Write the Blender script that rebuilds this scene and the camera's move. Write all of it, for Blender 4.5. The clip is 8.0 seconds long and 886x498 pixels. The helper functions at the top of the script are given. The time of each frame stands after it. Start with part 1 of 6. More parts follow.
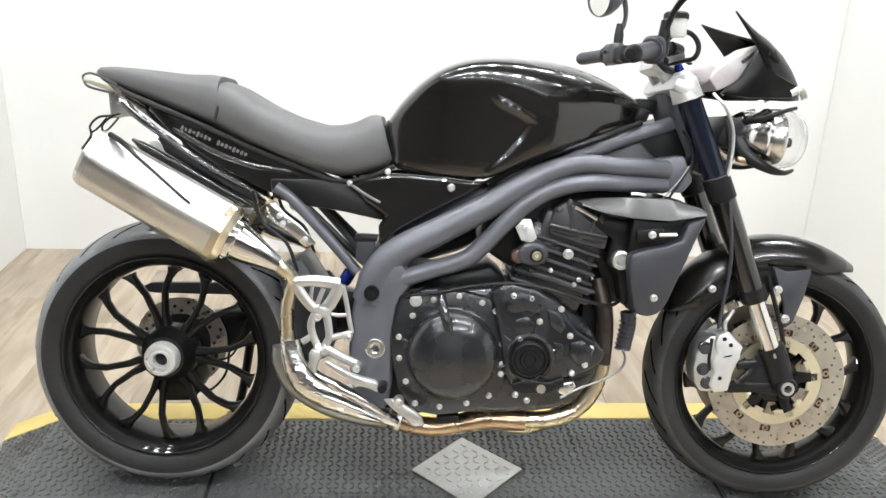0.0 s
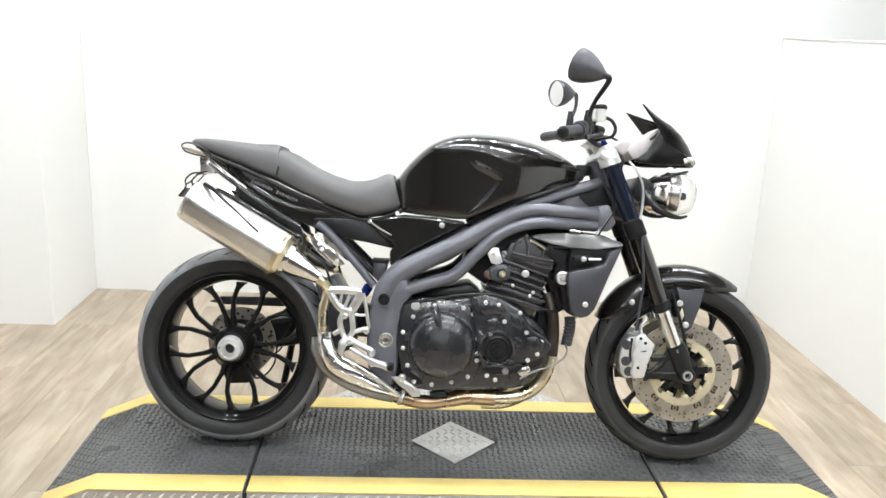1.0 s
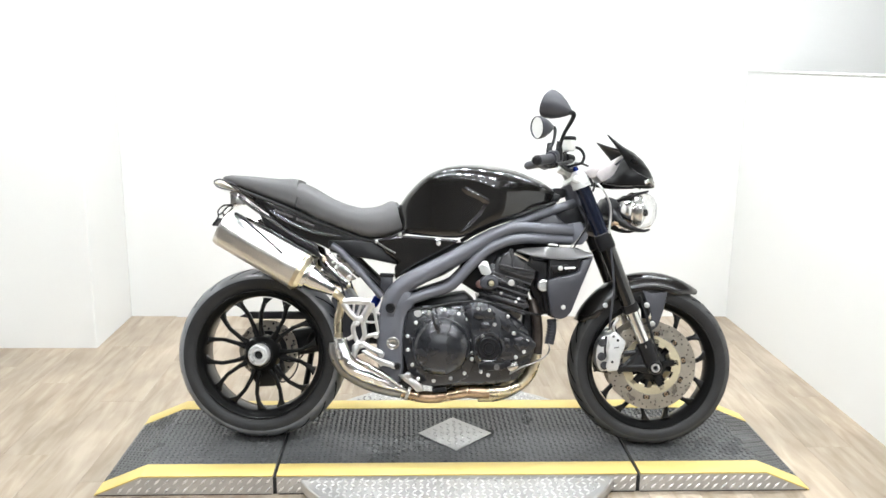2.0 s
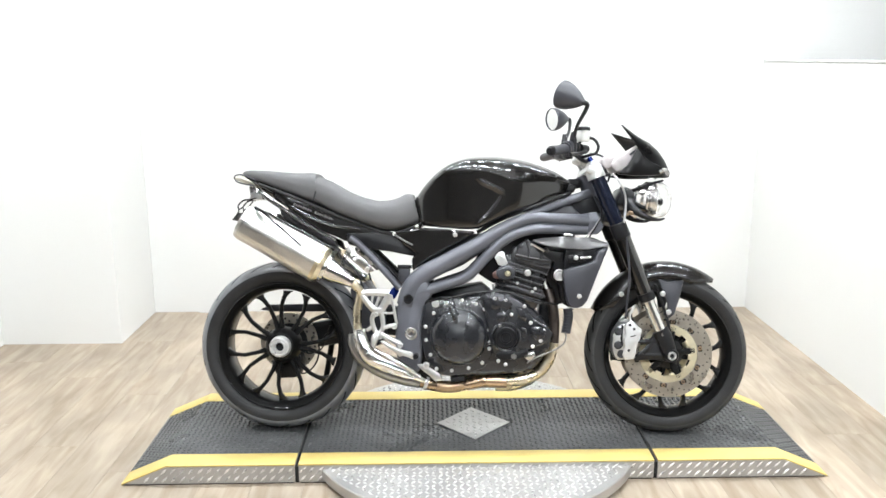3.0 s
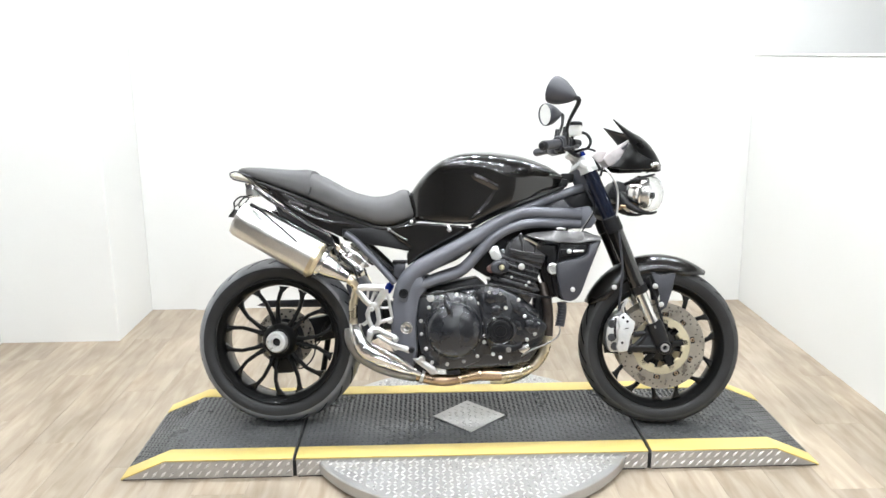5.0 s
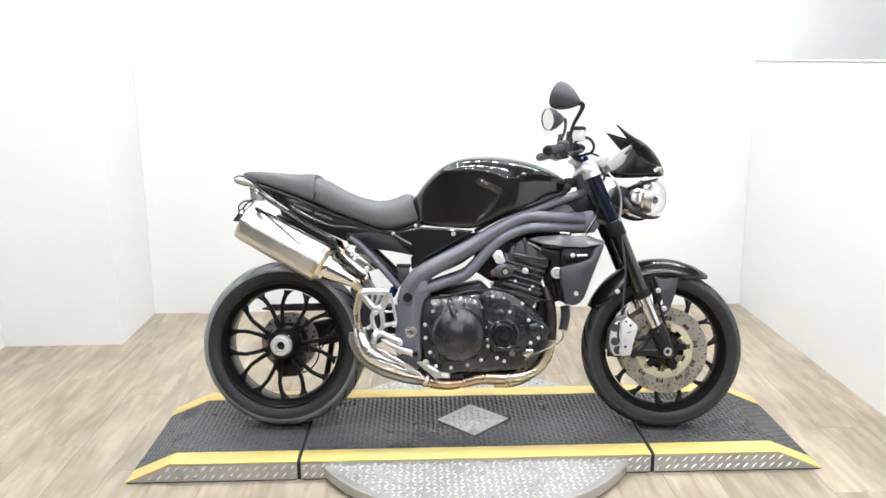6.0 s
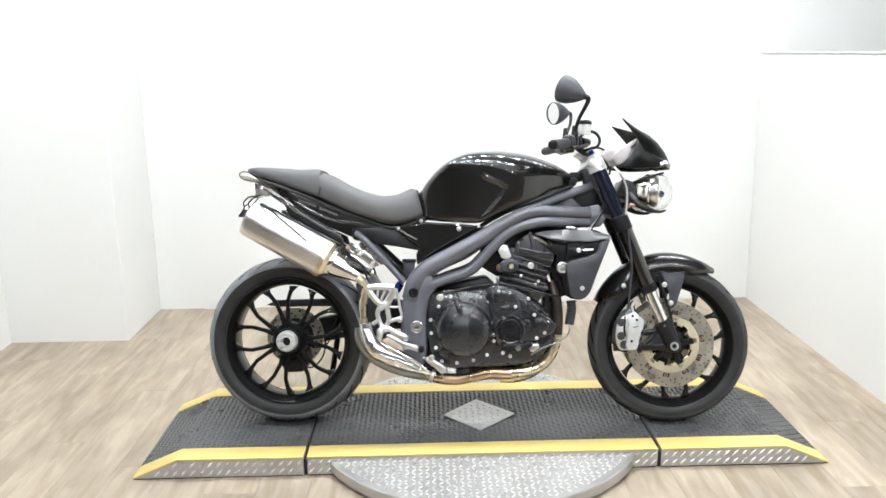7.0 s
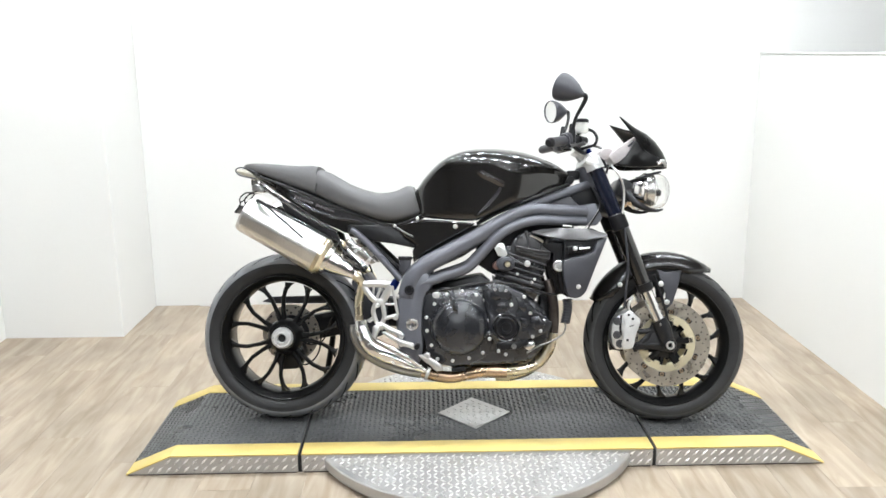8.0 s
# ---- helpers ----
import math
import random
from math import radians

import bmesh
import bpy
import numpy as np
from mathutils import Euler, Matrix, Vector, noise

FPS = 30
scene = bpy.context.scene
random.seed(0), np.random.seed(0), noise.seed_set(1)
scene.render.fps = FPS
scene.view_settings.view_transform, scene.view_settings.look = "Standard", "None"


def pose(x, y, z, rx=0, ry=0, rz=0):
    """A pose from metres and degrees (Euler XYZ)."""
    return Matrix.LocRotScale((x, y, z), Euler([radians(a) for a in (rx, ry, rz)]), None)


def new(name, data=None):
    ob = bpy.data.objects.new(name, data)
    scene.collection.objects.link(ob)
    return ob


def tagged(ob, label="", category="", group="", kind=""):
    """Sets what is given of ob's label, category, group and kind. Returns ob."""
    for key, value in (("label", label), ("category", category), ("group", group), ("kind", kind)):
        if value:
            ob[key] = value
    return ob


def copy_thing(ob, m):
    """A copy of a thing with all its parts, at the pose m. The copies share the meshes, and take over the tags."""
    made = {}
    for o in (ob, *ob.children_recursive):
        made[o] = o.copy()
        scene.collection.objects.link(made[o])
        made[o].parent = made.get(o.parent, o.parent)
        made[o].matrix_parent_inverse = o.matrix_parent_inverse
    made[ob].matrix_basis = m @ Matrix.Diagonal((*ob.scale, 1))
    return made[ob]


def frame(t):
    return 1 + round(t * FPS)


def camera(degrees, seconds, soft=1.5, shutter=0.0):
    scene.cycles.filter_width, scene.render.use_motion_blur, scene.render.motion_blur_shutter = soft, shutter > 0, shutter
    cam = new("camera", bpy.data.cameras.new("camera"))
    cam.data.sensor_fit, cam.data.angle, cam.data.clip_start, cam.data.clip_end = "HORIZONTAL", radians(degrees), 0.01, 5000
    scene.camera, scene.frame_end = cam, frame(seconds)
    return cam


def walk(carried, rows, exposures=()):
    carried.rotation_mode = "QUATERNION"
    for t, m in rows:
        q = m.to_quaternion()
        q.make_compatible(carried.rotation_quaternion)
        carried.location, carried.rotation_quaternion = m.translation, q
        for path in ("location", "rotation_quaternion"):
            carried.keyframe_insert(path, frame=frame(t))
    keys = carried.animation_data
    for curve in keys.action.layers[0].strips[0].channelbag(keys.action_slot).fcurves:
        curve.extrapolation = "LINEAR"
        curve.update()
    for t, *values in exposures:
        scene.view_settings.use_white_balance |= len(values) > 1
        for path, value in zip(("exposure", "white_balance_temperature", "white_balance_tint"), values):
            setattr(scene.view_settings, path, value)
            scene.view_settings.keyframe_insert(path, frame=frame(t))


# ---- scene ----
cam = camera(55.29, 8.0, soft=1.55)
# seconds, eye x y z, yaw, pitch, roll
ROWS = [
    (0.0, -0.210, -1.746, 1.330, -4.25, -20.26, 2.18),
    (0.1, -0.191, -1.825, 1.339, -4.34, -19.48, 2.21),
    (0.2, -0.169, -1.922, 1.349, -5.15, -17.94, 2.65),
    (0.3, -0.149, -1.993, 1.358, -4.25, -18.63, 2.42),
    (0.4, -0.133, -2.068, 1.367, -3.35, -18.14, 2.22),
    (0.5, -0.127, -2.151, 1.376, -3.08, -17.40, 2.05),
    (0.6, -0.134, -2.214, 1.384, -3.78, -16.45, 1.91),
    (0.7, -0.151, -2.290, 1.393, -4.25, -15.00, 2.02),
    (0.8, -0.173, -2.357, 1.401, -4.27, -14.77, 2.75),
    (0.9, -0.192, -2.422, 1.409, -4.23, -14.54, 3.29),
    (1.0, -0.204, -2.493, 1.417, -3.29, -14.98, 2.60),
    (1.1, -0.206, -2.549, 1.426, -2.77, -15.37, 1.22),
    (1.2, -0.201, -2.612, 1.436, -2.15, -14.94, 1.10),
    (1.3, -0.194, -2.665, 1.446, -2.53, -14.00, 0.90),
    (1.4, -0.186, -2.720, 1.453, -2.13, -13.34, 0.32),
    (1.5, -0.182, -2.776, 1.457, -2.25, -12.49, 0.14),
    (1.6, -0.180, -2.822, 1.458, -2.01, -12.12, 0.48),
    (1.7, -0.179, -2.867, 1.459, -2.47, -12.41, 0.76),
    (2.8, -0.167, -2.961, 1.446, -1.56, -12.77, 0.32),
    (2.9, -0.166, -2.964, 1.445, -1.10, -12.75, 0.08),
    (3.0, -0.164, -2.965, 1.444, -1.04, -12.80, -0.23),
    (3.1, -0.161, -2.953, 1.443, -1.92, -12.48, -0.14),
    (3.2, -0.157, -2.947, 1.443, -2.06, -12.71, -0.09),
    (3.3, -0.153, -2.943, 1.444, -2.21, -12.67, 0.12),
    (3.4, -0.149, -2.937, 1.444, -2.32, -12.74, 0.32),
    (3.5, -0.146, -2.953, 1.444, -2.07, -12.76, 0.04),
    (3.6, -0.145, -2.944, 1.444, -1.89, -13.12, 0.01),
    (3.7, -0.145, -2.938, 1.444, -1.90, -13.35, -0.56),
    (3.8, -0.145, -2.937, 1.443, -2.21, -13.49, -0.87),
    (3.9, -0.146, -2.942, 1.443, -2.32, -13.40, -0.91),
    (4.0, -0.146, -2.952, 1.443, -2.53, -13.20, -0.77),
    (4.1, -0.146, -2.948, 1.443, -2.41, -13.19, -0.47),
    (4.2, -0.146, -2.949, 1.442, -2.27, -13.12, -0.27),
    (4.3, -0.146, -2.950, 1.442, -2.11, -13.07, -0.16),
    (4.4, -0.147, -2.959, 1.442, -1.92, -13.03, -0.14),
    (4.5, -0.148, -2.974, 1.442, -1.72, -12.89, -0.46),
    (4.6, -0.150, -2.960, 1.442, -1.47, -13.02, -0.46),
    (4.7, -0.152, -2.969, 1.442, -1.32, -13.07, -0.67),
    (5.8, -0.176, -3.011, 1.446, -1.27, -12.74, -0.41),
    (5.9, -0.178, -3.010, 1.446, -1.33, -12.75, -0.39),
    (6.0, -0.179, -3.008, 1.446, -1.41, -12.73, -0.55),
    (6.1, -0.179, -3.007, 1.446, -1.44, -12.69, -0.52),
    (6.2, -0.178, -3.007, 1.446, -1.34, -12.67, -0.48),
    (6.3, -0.176, -3.008, 1.446, -1.21, -12.59, -0.35),
    (6.4, -0.175, -3.004, 1.446, -1.11, -12.62, -0.22),
    (6.5, -0.174, -3.010, 1.446, -1.09, -12.63, -0.34),
    (6.6, -0.175, -2.998, 1.446, -1.09, -12.83, -0.48),
    (6.7, -0.176, -2.997, 1.447, -1.11, -12.95, -0.39),
    (6.8, -0.178, -3.005, 1.448, -1.11, -13.06, -0.55),
    (6.9, -0.179, -3.000, 1.448, -1.08, -13.09, -0.56),
    (7.0, -0.180, -3.000, 1.448, -1.05, -13.13, -0.87),
    (7.1, -0.179, -2.996, 1.447, -1.01, -13.12, -0.76),
    (7.2, -0.178, -2.997, 1.445, -0.92, -13.11, -0.95),
    (7.3, -0.176, -2.998, 1.443, -0.77, -13.07, -1.26),
    (7.4, -0.174, -2.995, 1.440, -0.69, -13.05, -1.03),
    (7.5, -0.173, -3.000, 1.439, -0.72, -12.97, -1.07),
    (7.6, -0.173, -3.004, 1.438, -0.84, -12.91, -1.14),
    (7.8, -0.174, -2.989, 1.438, -1.13, -13.07, -0.80),
    (8.0, -0.176, -2.996, 1.438, -1.23, -13.14, -0.43),
]
walk(cam, [(t, pose(x, y, z, 90 + pitch, 0, yaw) @ pose(0, 0, 0, 0, 0, roll)) for t, x, y, z, yaw, pitch, roll in ROWS],
     exposures=((0.0, 0.02, 6700, 10), (1.5, 0.08, 6620, 10), (3.5, 0.15, 6520, 10), (4.7, 0.1, 6530, 10), (6.0, 0.0, 6540, 10), (8.0, 0.0, 6540, 10)))

# ---- light ----
world = bpy.data.worlds.new("world")
scene.world = world
world.use_nodes = True
world.node_tree.nodes["Background"].inputs[0].default_value = (1.0, 0.98, 0.95, 1)
world.node_tree.nodes["Background"].inputs[1].default_value = 0.05
scene.view_settings.exposure = 0.0
LAMP = 190.0

# ---- materials ----
def mat(name, colour, rough=0.5, metal=0.0, vary=0.12, scale=6.0, grain=90.0, bump=0.05, coat=0.0, rough_vary=0.08, spec=0.5, coat_rough=0.04, depth=0.002):
    """A principled material with colour variation at two scales, uneven gloss and a fine relief."""
    m = bpy.data.materials.new(name)
    m.use_nodes = True
    nt = m.node_tree
    n, l = nt.nodes, nt.links
    b = n["Principled BSDF"]
    b.inputs["Metallic"].default_value = metal
    b.inputs["Coat Weight"].default_value = coat
    b.inputs["Coat Roughness"].default_value = coat_rough
    b.inputs["Specular IOR Level"].default_value = spec
    tc = n.new("ShaderNodeTexCoord")
    big, fine = n.new("ShaderNodeTexNoise"), n.new("ShaderNodeTexNoise")
    big.inputs["Scale"].default_value, fine.inputs["Scale"].default_value = scale, grain
    big.inputs["Detail"].default_value, fine.inputs["Detail"].default_value = 4, 3
    for t in (big, fine):
        l.new(tc.outputs["Object"], t.inputs["Vector"])
    add = n.new("ShaderNodeMath")
    add.operation = "MULTIPLY_ADD"
    l.new(fine.outputs["Fac"], add.inputs[0])
    add.inputs[1].default_value = 0.5
    l.new(big.outputs["Fac"], add.inputs[2])
    ramp = n.new("ShaderNodeMapRange")
    ramp.inputs["From Min"].default_value, ramp.inputs["From Max"].default_value = 0.45, 1.05
    ramp.inputs["To Min"].default_value, ramp.inputs["To Max"].default_value = 1 - vary, 1 + vary
    l.new(add.outputs[0], ramp.inputs["Value"])
    mul = n.new("ShaderNodeVectorMath")
    mul.operation = "SCALE"
    mul.inputs[0].default_value = colour
    l.new(ramp.outputs[0], mul.inputs["Scale"])
    l.new(mul.outputs[0], b.inputs["Base Color"])
    rr = n.new("ShaderNodeMapRange")
    rr.inputs["From Min"].default_value, rr.inputs["From Max"].default_value = 0.3, 0.7
    rr.inputs["To Min"].default_value, rr.inputs["To Max"].default_value = max(0.02, rough - rough_vary), min(1, rough + rough_vary)
    l.new(big.outputs["Fac"], rr.inputs["Value"])
    l.new(rr.outputs[0], b.inputs["Roughness"])
    if bump:
        bp = n.new("ShaderNodeBump")
        bp.inputs["Strength"].default_value = bump
        bp.inputs["Distance"].default_value = depth
        l.new(fine.outputs["Fac"], bp.inputs["Height"])
        l.new(bp.outputs[0], b.inputs["Normal"])
    return m


WALL = mat("white_wall_paint", (0.70, 0.70, 0.678), 0.7, vary=0.02, scale=1.2, grain=160, bump=0.05)
# Grey of the unseen hall, set by what tank and chrome should reflect.
FAR_WALL = mat("unseen_hall_wall_grey", (0.36, 0.36, 0.36), 0.7, vary=0.05, scale=1.0, grain=120, bump=0.05)
CEILING = mat("ceiling_paint", (0.16, 0.155, 0.15), 0.8, vary=0.03, scale=1.0)
RUBBER_MAT = mat("black_tread_rubber", (0.076, 0.078, 0.078), 0.31, vary=0.28, scale=5, grain=200, bump=0.2)
YELLOW = mat("yellow_safety_paint", (0.60, 0.462, 0.155), 0.5, vary=0.10, scale=9, grain=150, bump=0.08)
PLATE = mat("aluminium_tread_plate", (0.45, 0.442, 0.43), 0.36, 0.6, vary=0.12, scale=8, grain=220, bump=0.1)
# Paler than the plate: the glints on the lugs are put into the colour.
LUG = mat("highlit_bright_lug", (0.74, 0.73, 0.71), 0.30, 0.5, vary=0.10, scale=30, grain=220, bump=0.05)
UNDERLAY = mat("brown_floor_joint", (0.21, 0.16, 0.115), 0.8)
HOLE = mat("drilled_hole", (0.13, 0.118, 0.10), 0.7, bump=0)
# Near black, to stand for the shade inside the grooves.
GROOVE = mat("tread_groove", (0.004, 0.004, 0.004), 0.95, bump=0, spec=0.04)
SEAM = mat("dark_gap", (0.012, 0.012, 0.012), 0.8)
TREAD = mat("worn_tread_rubber", (0.135, 0.139, 0.149), 0.36, vary=0.35, scale=18, grain=260, bump=0.15, spec=0.85)
TREAD_DARK = mat("dark_tread_rubber", (0.045, 0.045, 0.045), 0.55, vary=0.3, scale=18, grain=260, bump=0.15, spec=0.3)
TYRE = mat("tyre_rubber", (0.022, 0.022, 0.0225), 0.5, vary=0.3, scale=14, grain=240, bump=0.12, spec=0.3)
GLOSS = mat("black_gloss_paint", (0.0062, 0.0057, 0.0052), 0.2, vary=0.1, coat=1.0, bump=0, rough_vary=0.04, coat_rough=0.03)
GUARD = mat("black_mudguard_paint", (0.0060, 0.0052, 0.0046), 0.24, vary=0.2, scale=5, bump=0, coat=0.35, coat_rough=0.09)
INLAY = mat("dull_inlay_plate", (0.56, 0.555, 0.54), 0.45, 0.6, vary=0.15, scale=14, grain=220, bump=0.1)
RIM = mat("black_wheel_paint", (0.003, 0.003, 0.003), 0.5, vary=0.1, coat=0.45, bump=0, coat_rough=0.05, spec=0.2)
SATIN = mat("satin_black_metal", (0.009, 0.009, 0.010), 0.36, vary=0.2, scale=20, bump=0.05, spec=0.3)
ENGINE = mat("black_engine_casting", (0.0165, 0.0175, 0.0205), 0.27, metal=0.1, vary=0.35, scale=16, grain=300, bump=0.10, spec=0.6, coat=0.5, coat_rough=0.13)
BURNT = mat("burnt_brown_steel", (0.055, 0.044, 0.038), 0.4, 0.7, vary=0.3, scale=20, bump=0.05)
BARREL = mat("grey_black_casting", (0.044, 0.044, 0.047), 0.34, vary=0.3, scale=24, grain=300, bump=0.12)
FRAME = mat("graphite_frame_paint", (0.124, 0.128, 0.146), 0.42, metal=0.3, vary=0.10, scale=12, grain=320, bump=0.06)
# Shroud top only: paler than the side, with the light from above in its colour.
SHROUD_LIT = mat("lit_shroud_grey", (0.085, 0.083, 0.082), 0.32, metal=0.3, vary=0.12, scale=12, grain=300, bump=0.05)
PLASTIC = mat("dark_grey_plastic", (0.040, 0.041, 0.049), 0.40, vary=0.15, scale=16, grain=300, bump=0.08)
SEAT = mat("black_seat_vinyl", (0.098, 0.096, 0.096), 0.6, vary=0.12, scale=14, grain=420, bump=0.25)
CHROME = mat("chrome", (0.80, 0.79, 0.77), 0.10, 1.0, vary=0.05, bump=0)
ALLOY = mat("polished_alloy", (0.74, 0.73, 0.71), 0.26, 1.0, vary=0.08, scale=25, bump=0.03)
STEEL = mat("brushed_stainless_steel", (0.77, 0.755, 0.73), 0.36, 1.0, vary=0.12, scale=10, grain=200, bump=0.0, rough_vary=0.08)
PRESSED = mat("dented_bright_chrome", (0.82, 0.81, 0.79), 0.20, 1.0, vary=0.06, scale=30, grain=26, bump=0.8, depth=0.009)
PALE = mat("satin_cast_alloy", (0.62, 0.615, 0.60), 0.38, 0.88, vary=0.12, scale=22, grain=260, bump=0.08)
HEATED = mat("heat_tinted_steel", (0.50, 0.36, 0.24), 0.3, 1.0, vary=0.25, scale=14, bump=0.03)
TINT = mat("pale_gold_tinted_steel", (0.70, 0.62, 0.46), 0.28, 1.0, vary=0.12, scale=14, bump=0.03)
BOLT = mat("zinc_bolt", (0.68, 0.68, 0.67), 0.35, 0.85, vary=0.1, bump=0)
CAST = mat("silver_caliper_paint", (0.66, 0.66, 0.65), 0.35, 0.5, vary=0.1, scale=20)
GOLD = mat("gold_anodised_metal", (0.74, 0.67, 0.48), 0.36, 0.75, vary=0.1)
DISC = mat("brake_disc_steel", (0.60, 0.555, 0.48), 0.32, 1.0, vary=0.12, scale=30, grain=300, bump=0.05)
BLUE = mat("blue_anodised_metal", (0.015, 0.04, 0.28), 0.3, 0.7, vary=0.1)
BLUEBLACK = mat("blue_black_fork_coating", (0.010, 0.014, 0.030), 0.22, 0.4, vary=0.1, coat=0.5, bump=0)
SCREEN = mat("black_screen_paint", (0.0025, 0.0024, 0.0024), 0.3, vary=0.1, bump=0, spec=0.35)
POD = mat("pale_grey_plastic", (0.50, 0.46, 0.455), 0.45, vary=0.12, scale=20)
GREYPIPE = mat("dull_steel_pipe", (0.30, 0.295, 0.285), 0.35, 0.8, vary=0.15, bump=0)
GREYDECAL = mat("grey_decal", (0.115, 0.112, 0.109), 0.35, vary=0.1, bump=0)
AMBER = mat("brown_red_rubber", (0.085, 0.042, 0.034), 0.45, bump=0.02)
MILKY = mat("milky_plastic", (0.78, 0.78, 0.75), 0.3, vary=0.05, coat=0.5, bump=0)
WHITE_LENS = mat("clear_tail_lens", (0.62, 0.60, 0.50), 0.15, vary=0.1, coat=0.8, bump=0)


def glass(name, colour=(1, 1, 1), rough=0.0):
    m = bpy.data.materials.new(name)
    m.use_nodes = True
    b = m.node_tree.nodes["Principled BSDF"]
    b.inputs["Base Color"].default_value = (*colour, 1)
    b.inputs["Roughness"].default_value = rough
    b.inputs["Transmission Weight"].default_value = 1
    b.inputs["IOR"].default_value = 1.45
    return m


GLASS = glass("clear_glass")
MIRROR = mat("mirror_silver", (0.92, 0.92, 0.92), 0.02, 1.0, vary=0.01, bump=0, rough_vary=0)


def emitter(name, colour, strength):
    m = bpy.data.materials.new(name)
    m.use_nodes = True
    b = m.node_tree.nodes["Principled BSDF"]
    b.inputs["Base Color"].default_value = (0.9, 0.9, 0.9, 1)
    b.inputs["Emission Color"].default_value = (*colour, 1)
    b.inputs["Emission Strength"].default_value = strength
    return m


GLOW = emitter("lit_diffuser", (0.93, 0.98, 1.03), LAMP)


def wood():
    """Pale oak planks: a tone for each piece, long grain, knots and worn gloss."""
    m = bpy.data.materials.new("pale_oak_plank")
    m.use_nodes = True
    n, l = m.node_tree.nodes, m.node_tree.links
    b = n["Principled BSDF"]
    geo, info, mp = n.new("ShaderNodeNewGeometry"), n.new("ShaderNodeObjectInfo"), n.new("ShaderNodeMapping")
    mp.inputs["Scale"].default_value = (9, 1.2, 1)
    off = n.new("ShaderNodeVectorMath")
    off.operation = "MULTIPLY_ADD"
    comb = n.new("ShaderNodeCombineXYZ")
    both = n.new("ShaderNodeMath")
    both.operation = "ADD"
    l.new(info.outputs["Random"], both.inputs[0])
    l.new(geo.outputs["Random Per Island"], both.inputs[1])
    for k in range(3):
        l.new(both.outputs[0], comb.inputs[k])
    l.new(comb.outputs[0], off.inputs[0])
    off.inputs[1].default_value = (37, 53, 11)
    l.new(geo.outputs["Position"], off.inputs[2])
    l.new(off.outputs[0], mp.inputs["Vector"])
    grain, cloud = n.new("ShaderNodeTexNoise"), n.new("ShaderNodeTexNoise")
    grain.inputs["Scale"].default_value, grain.inputs["Detail"].default_value, grain.inputs["Distortion"].default_value = 2.6, 8, 0.8
    cloud.inputs["Scale"].default_value, cloud.inputs["Detail"].default_value = 2.2, 3
    l.new(mp.outputs[0], grain.inputs["Vector"])
    l.new(off.outputs[0], cloud.inputs["Vector"])
    ramp = n.new("ShaderNodeValToRGB")
    ramp.color_ramp.elements[0].position, ramp.color_ramp.elements[0].color = 0.25, (0.232, 0.176, 0.120, 1)
    ramp.color_ramp.elements[1].position, ramp.color_ramp.elements[1].color = 0.70, (0.378, 0.317, 0.247, 1)
    l.new(grain.outputs["Fac"], ramp.inputs["Fac"])
    tone = n.new("ShaderNodeMapRange")
    tone.inputs["To Min"].default_value, tone.inputs["To Max"].default_value = 0.94, 1.06
    frac = n.new("ShaderNodeMath")
    frac.operation = "FRACT"
    l.new(both.outputs[0], frac.inputs[0])
    l.new(frac.outputs[0], tone.inputs["Value"])
    tone2 = n.new("ShaderNodeMapRange")
    tone2.inputs["From Min"].default_value, tone2.inputs["From Max"].default_value = 0.3, 0.7
    tone2.inputs["To Min"].default_value, tone2.inputs["To Max"].default_value = 0.80, 1.20
    l.new(cloud.outputs["Fac"], tone2.inputs["Value"])
    m1, m2 = n.new("ShaderNodeVectorMath"), n.new("ShaderNodeVectorMath")
    m1.operation = m2.operation = "SCALE"
    l.new(ramp.outputs[0], m1.inputs[0])
    l.new(tone.outputs[0], m1.inputs["Scale"])
    l.new(m1.outputs[0], m2.inputs[0])
    l.new(tone2.outputs[0], m2.inputs["Scale"])
    l.new(m2.outputs[0], b.inputs["Base Color"])
    b.inputs["Roughness"].default_value = 0.42
    bp = n.new("ShaderNodeBump")
    bp.inputs["Strength"].default_value, bp.inputs["Distance"].default_value = 0.12, 0.001
    l.new(grain.outputs["Fac"], bp.inputs["Height"])
    l.new(bp.outputs[0], b.inputs["Normal"])
    return m


WOOD = wood()


# ---- mesh helpers ----
def link(name, bm, material, smooth=True):
    me = bpy.data.meshes.new(name)
    bmesh.ops.recalc_face_normals(bm, faces=bm.faces)
    bm.to_mesh(me)
    bm.free()
    me.materials.append(material)
    if smooth:
        for p in me.polygons:
            p.use_smooth = True
        me.set_sharp_from_angle(angle=radians(38))
        if material == GLOSS:
            for p in me.polygons:
                p.use_smooth = len(p.vertices) < 5
    return new(name, me)


def part(name, bm, material, parent=None, label=""):
    ob = link(name, bm, material)
    if parent:
        ob.parent = parent
    return tagged(ob, label)


def rounded(bm, edges, width, segments=2):
    if width > 0:
        bmesh.ops.bevel(bm, geom=list(edges), offset=width, segments=segments, profile=0.5, affect="EDGES", clamp_overlap=True)


def box(centre, size, bevel=0.0, turn=None, bm=None):
    bm2 = bmesh.new()
    bmesh.ops.create_cube(bm2, size=1)
    bmesh.ops.scale(bm2, vec=size, verts=bm2.verts)
    rounded(bm2, bm2.edges, bevel)
    m = Matrix.Translation(centre) @ (turn or Matrix())
    bmesh.ops.transform(bm2, matrix=m, verts=bm2.verts)
    return merge(bm, bm2)


def merge(bm, other):
    """Adds other to bm (which may be None) and returns it."""
    if bm is None:
        return other
    me = bpy.data.meshes.new("tmp")
    other.to_mesh(me)
    other.free()
    bm.from_mesh(me)
    bpy.data.meshes.remove(me)
    return bm


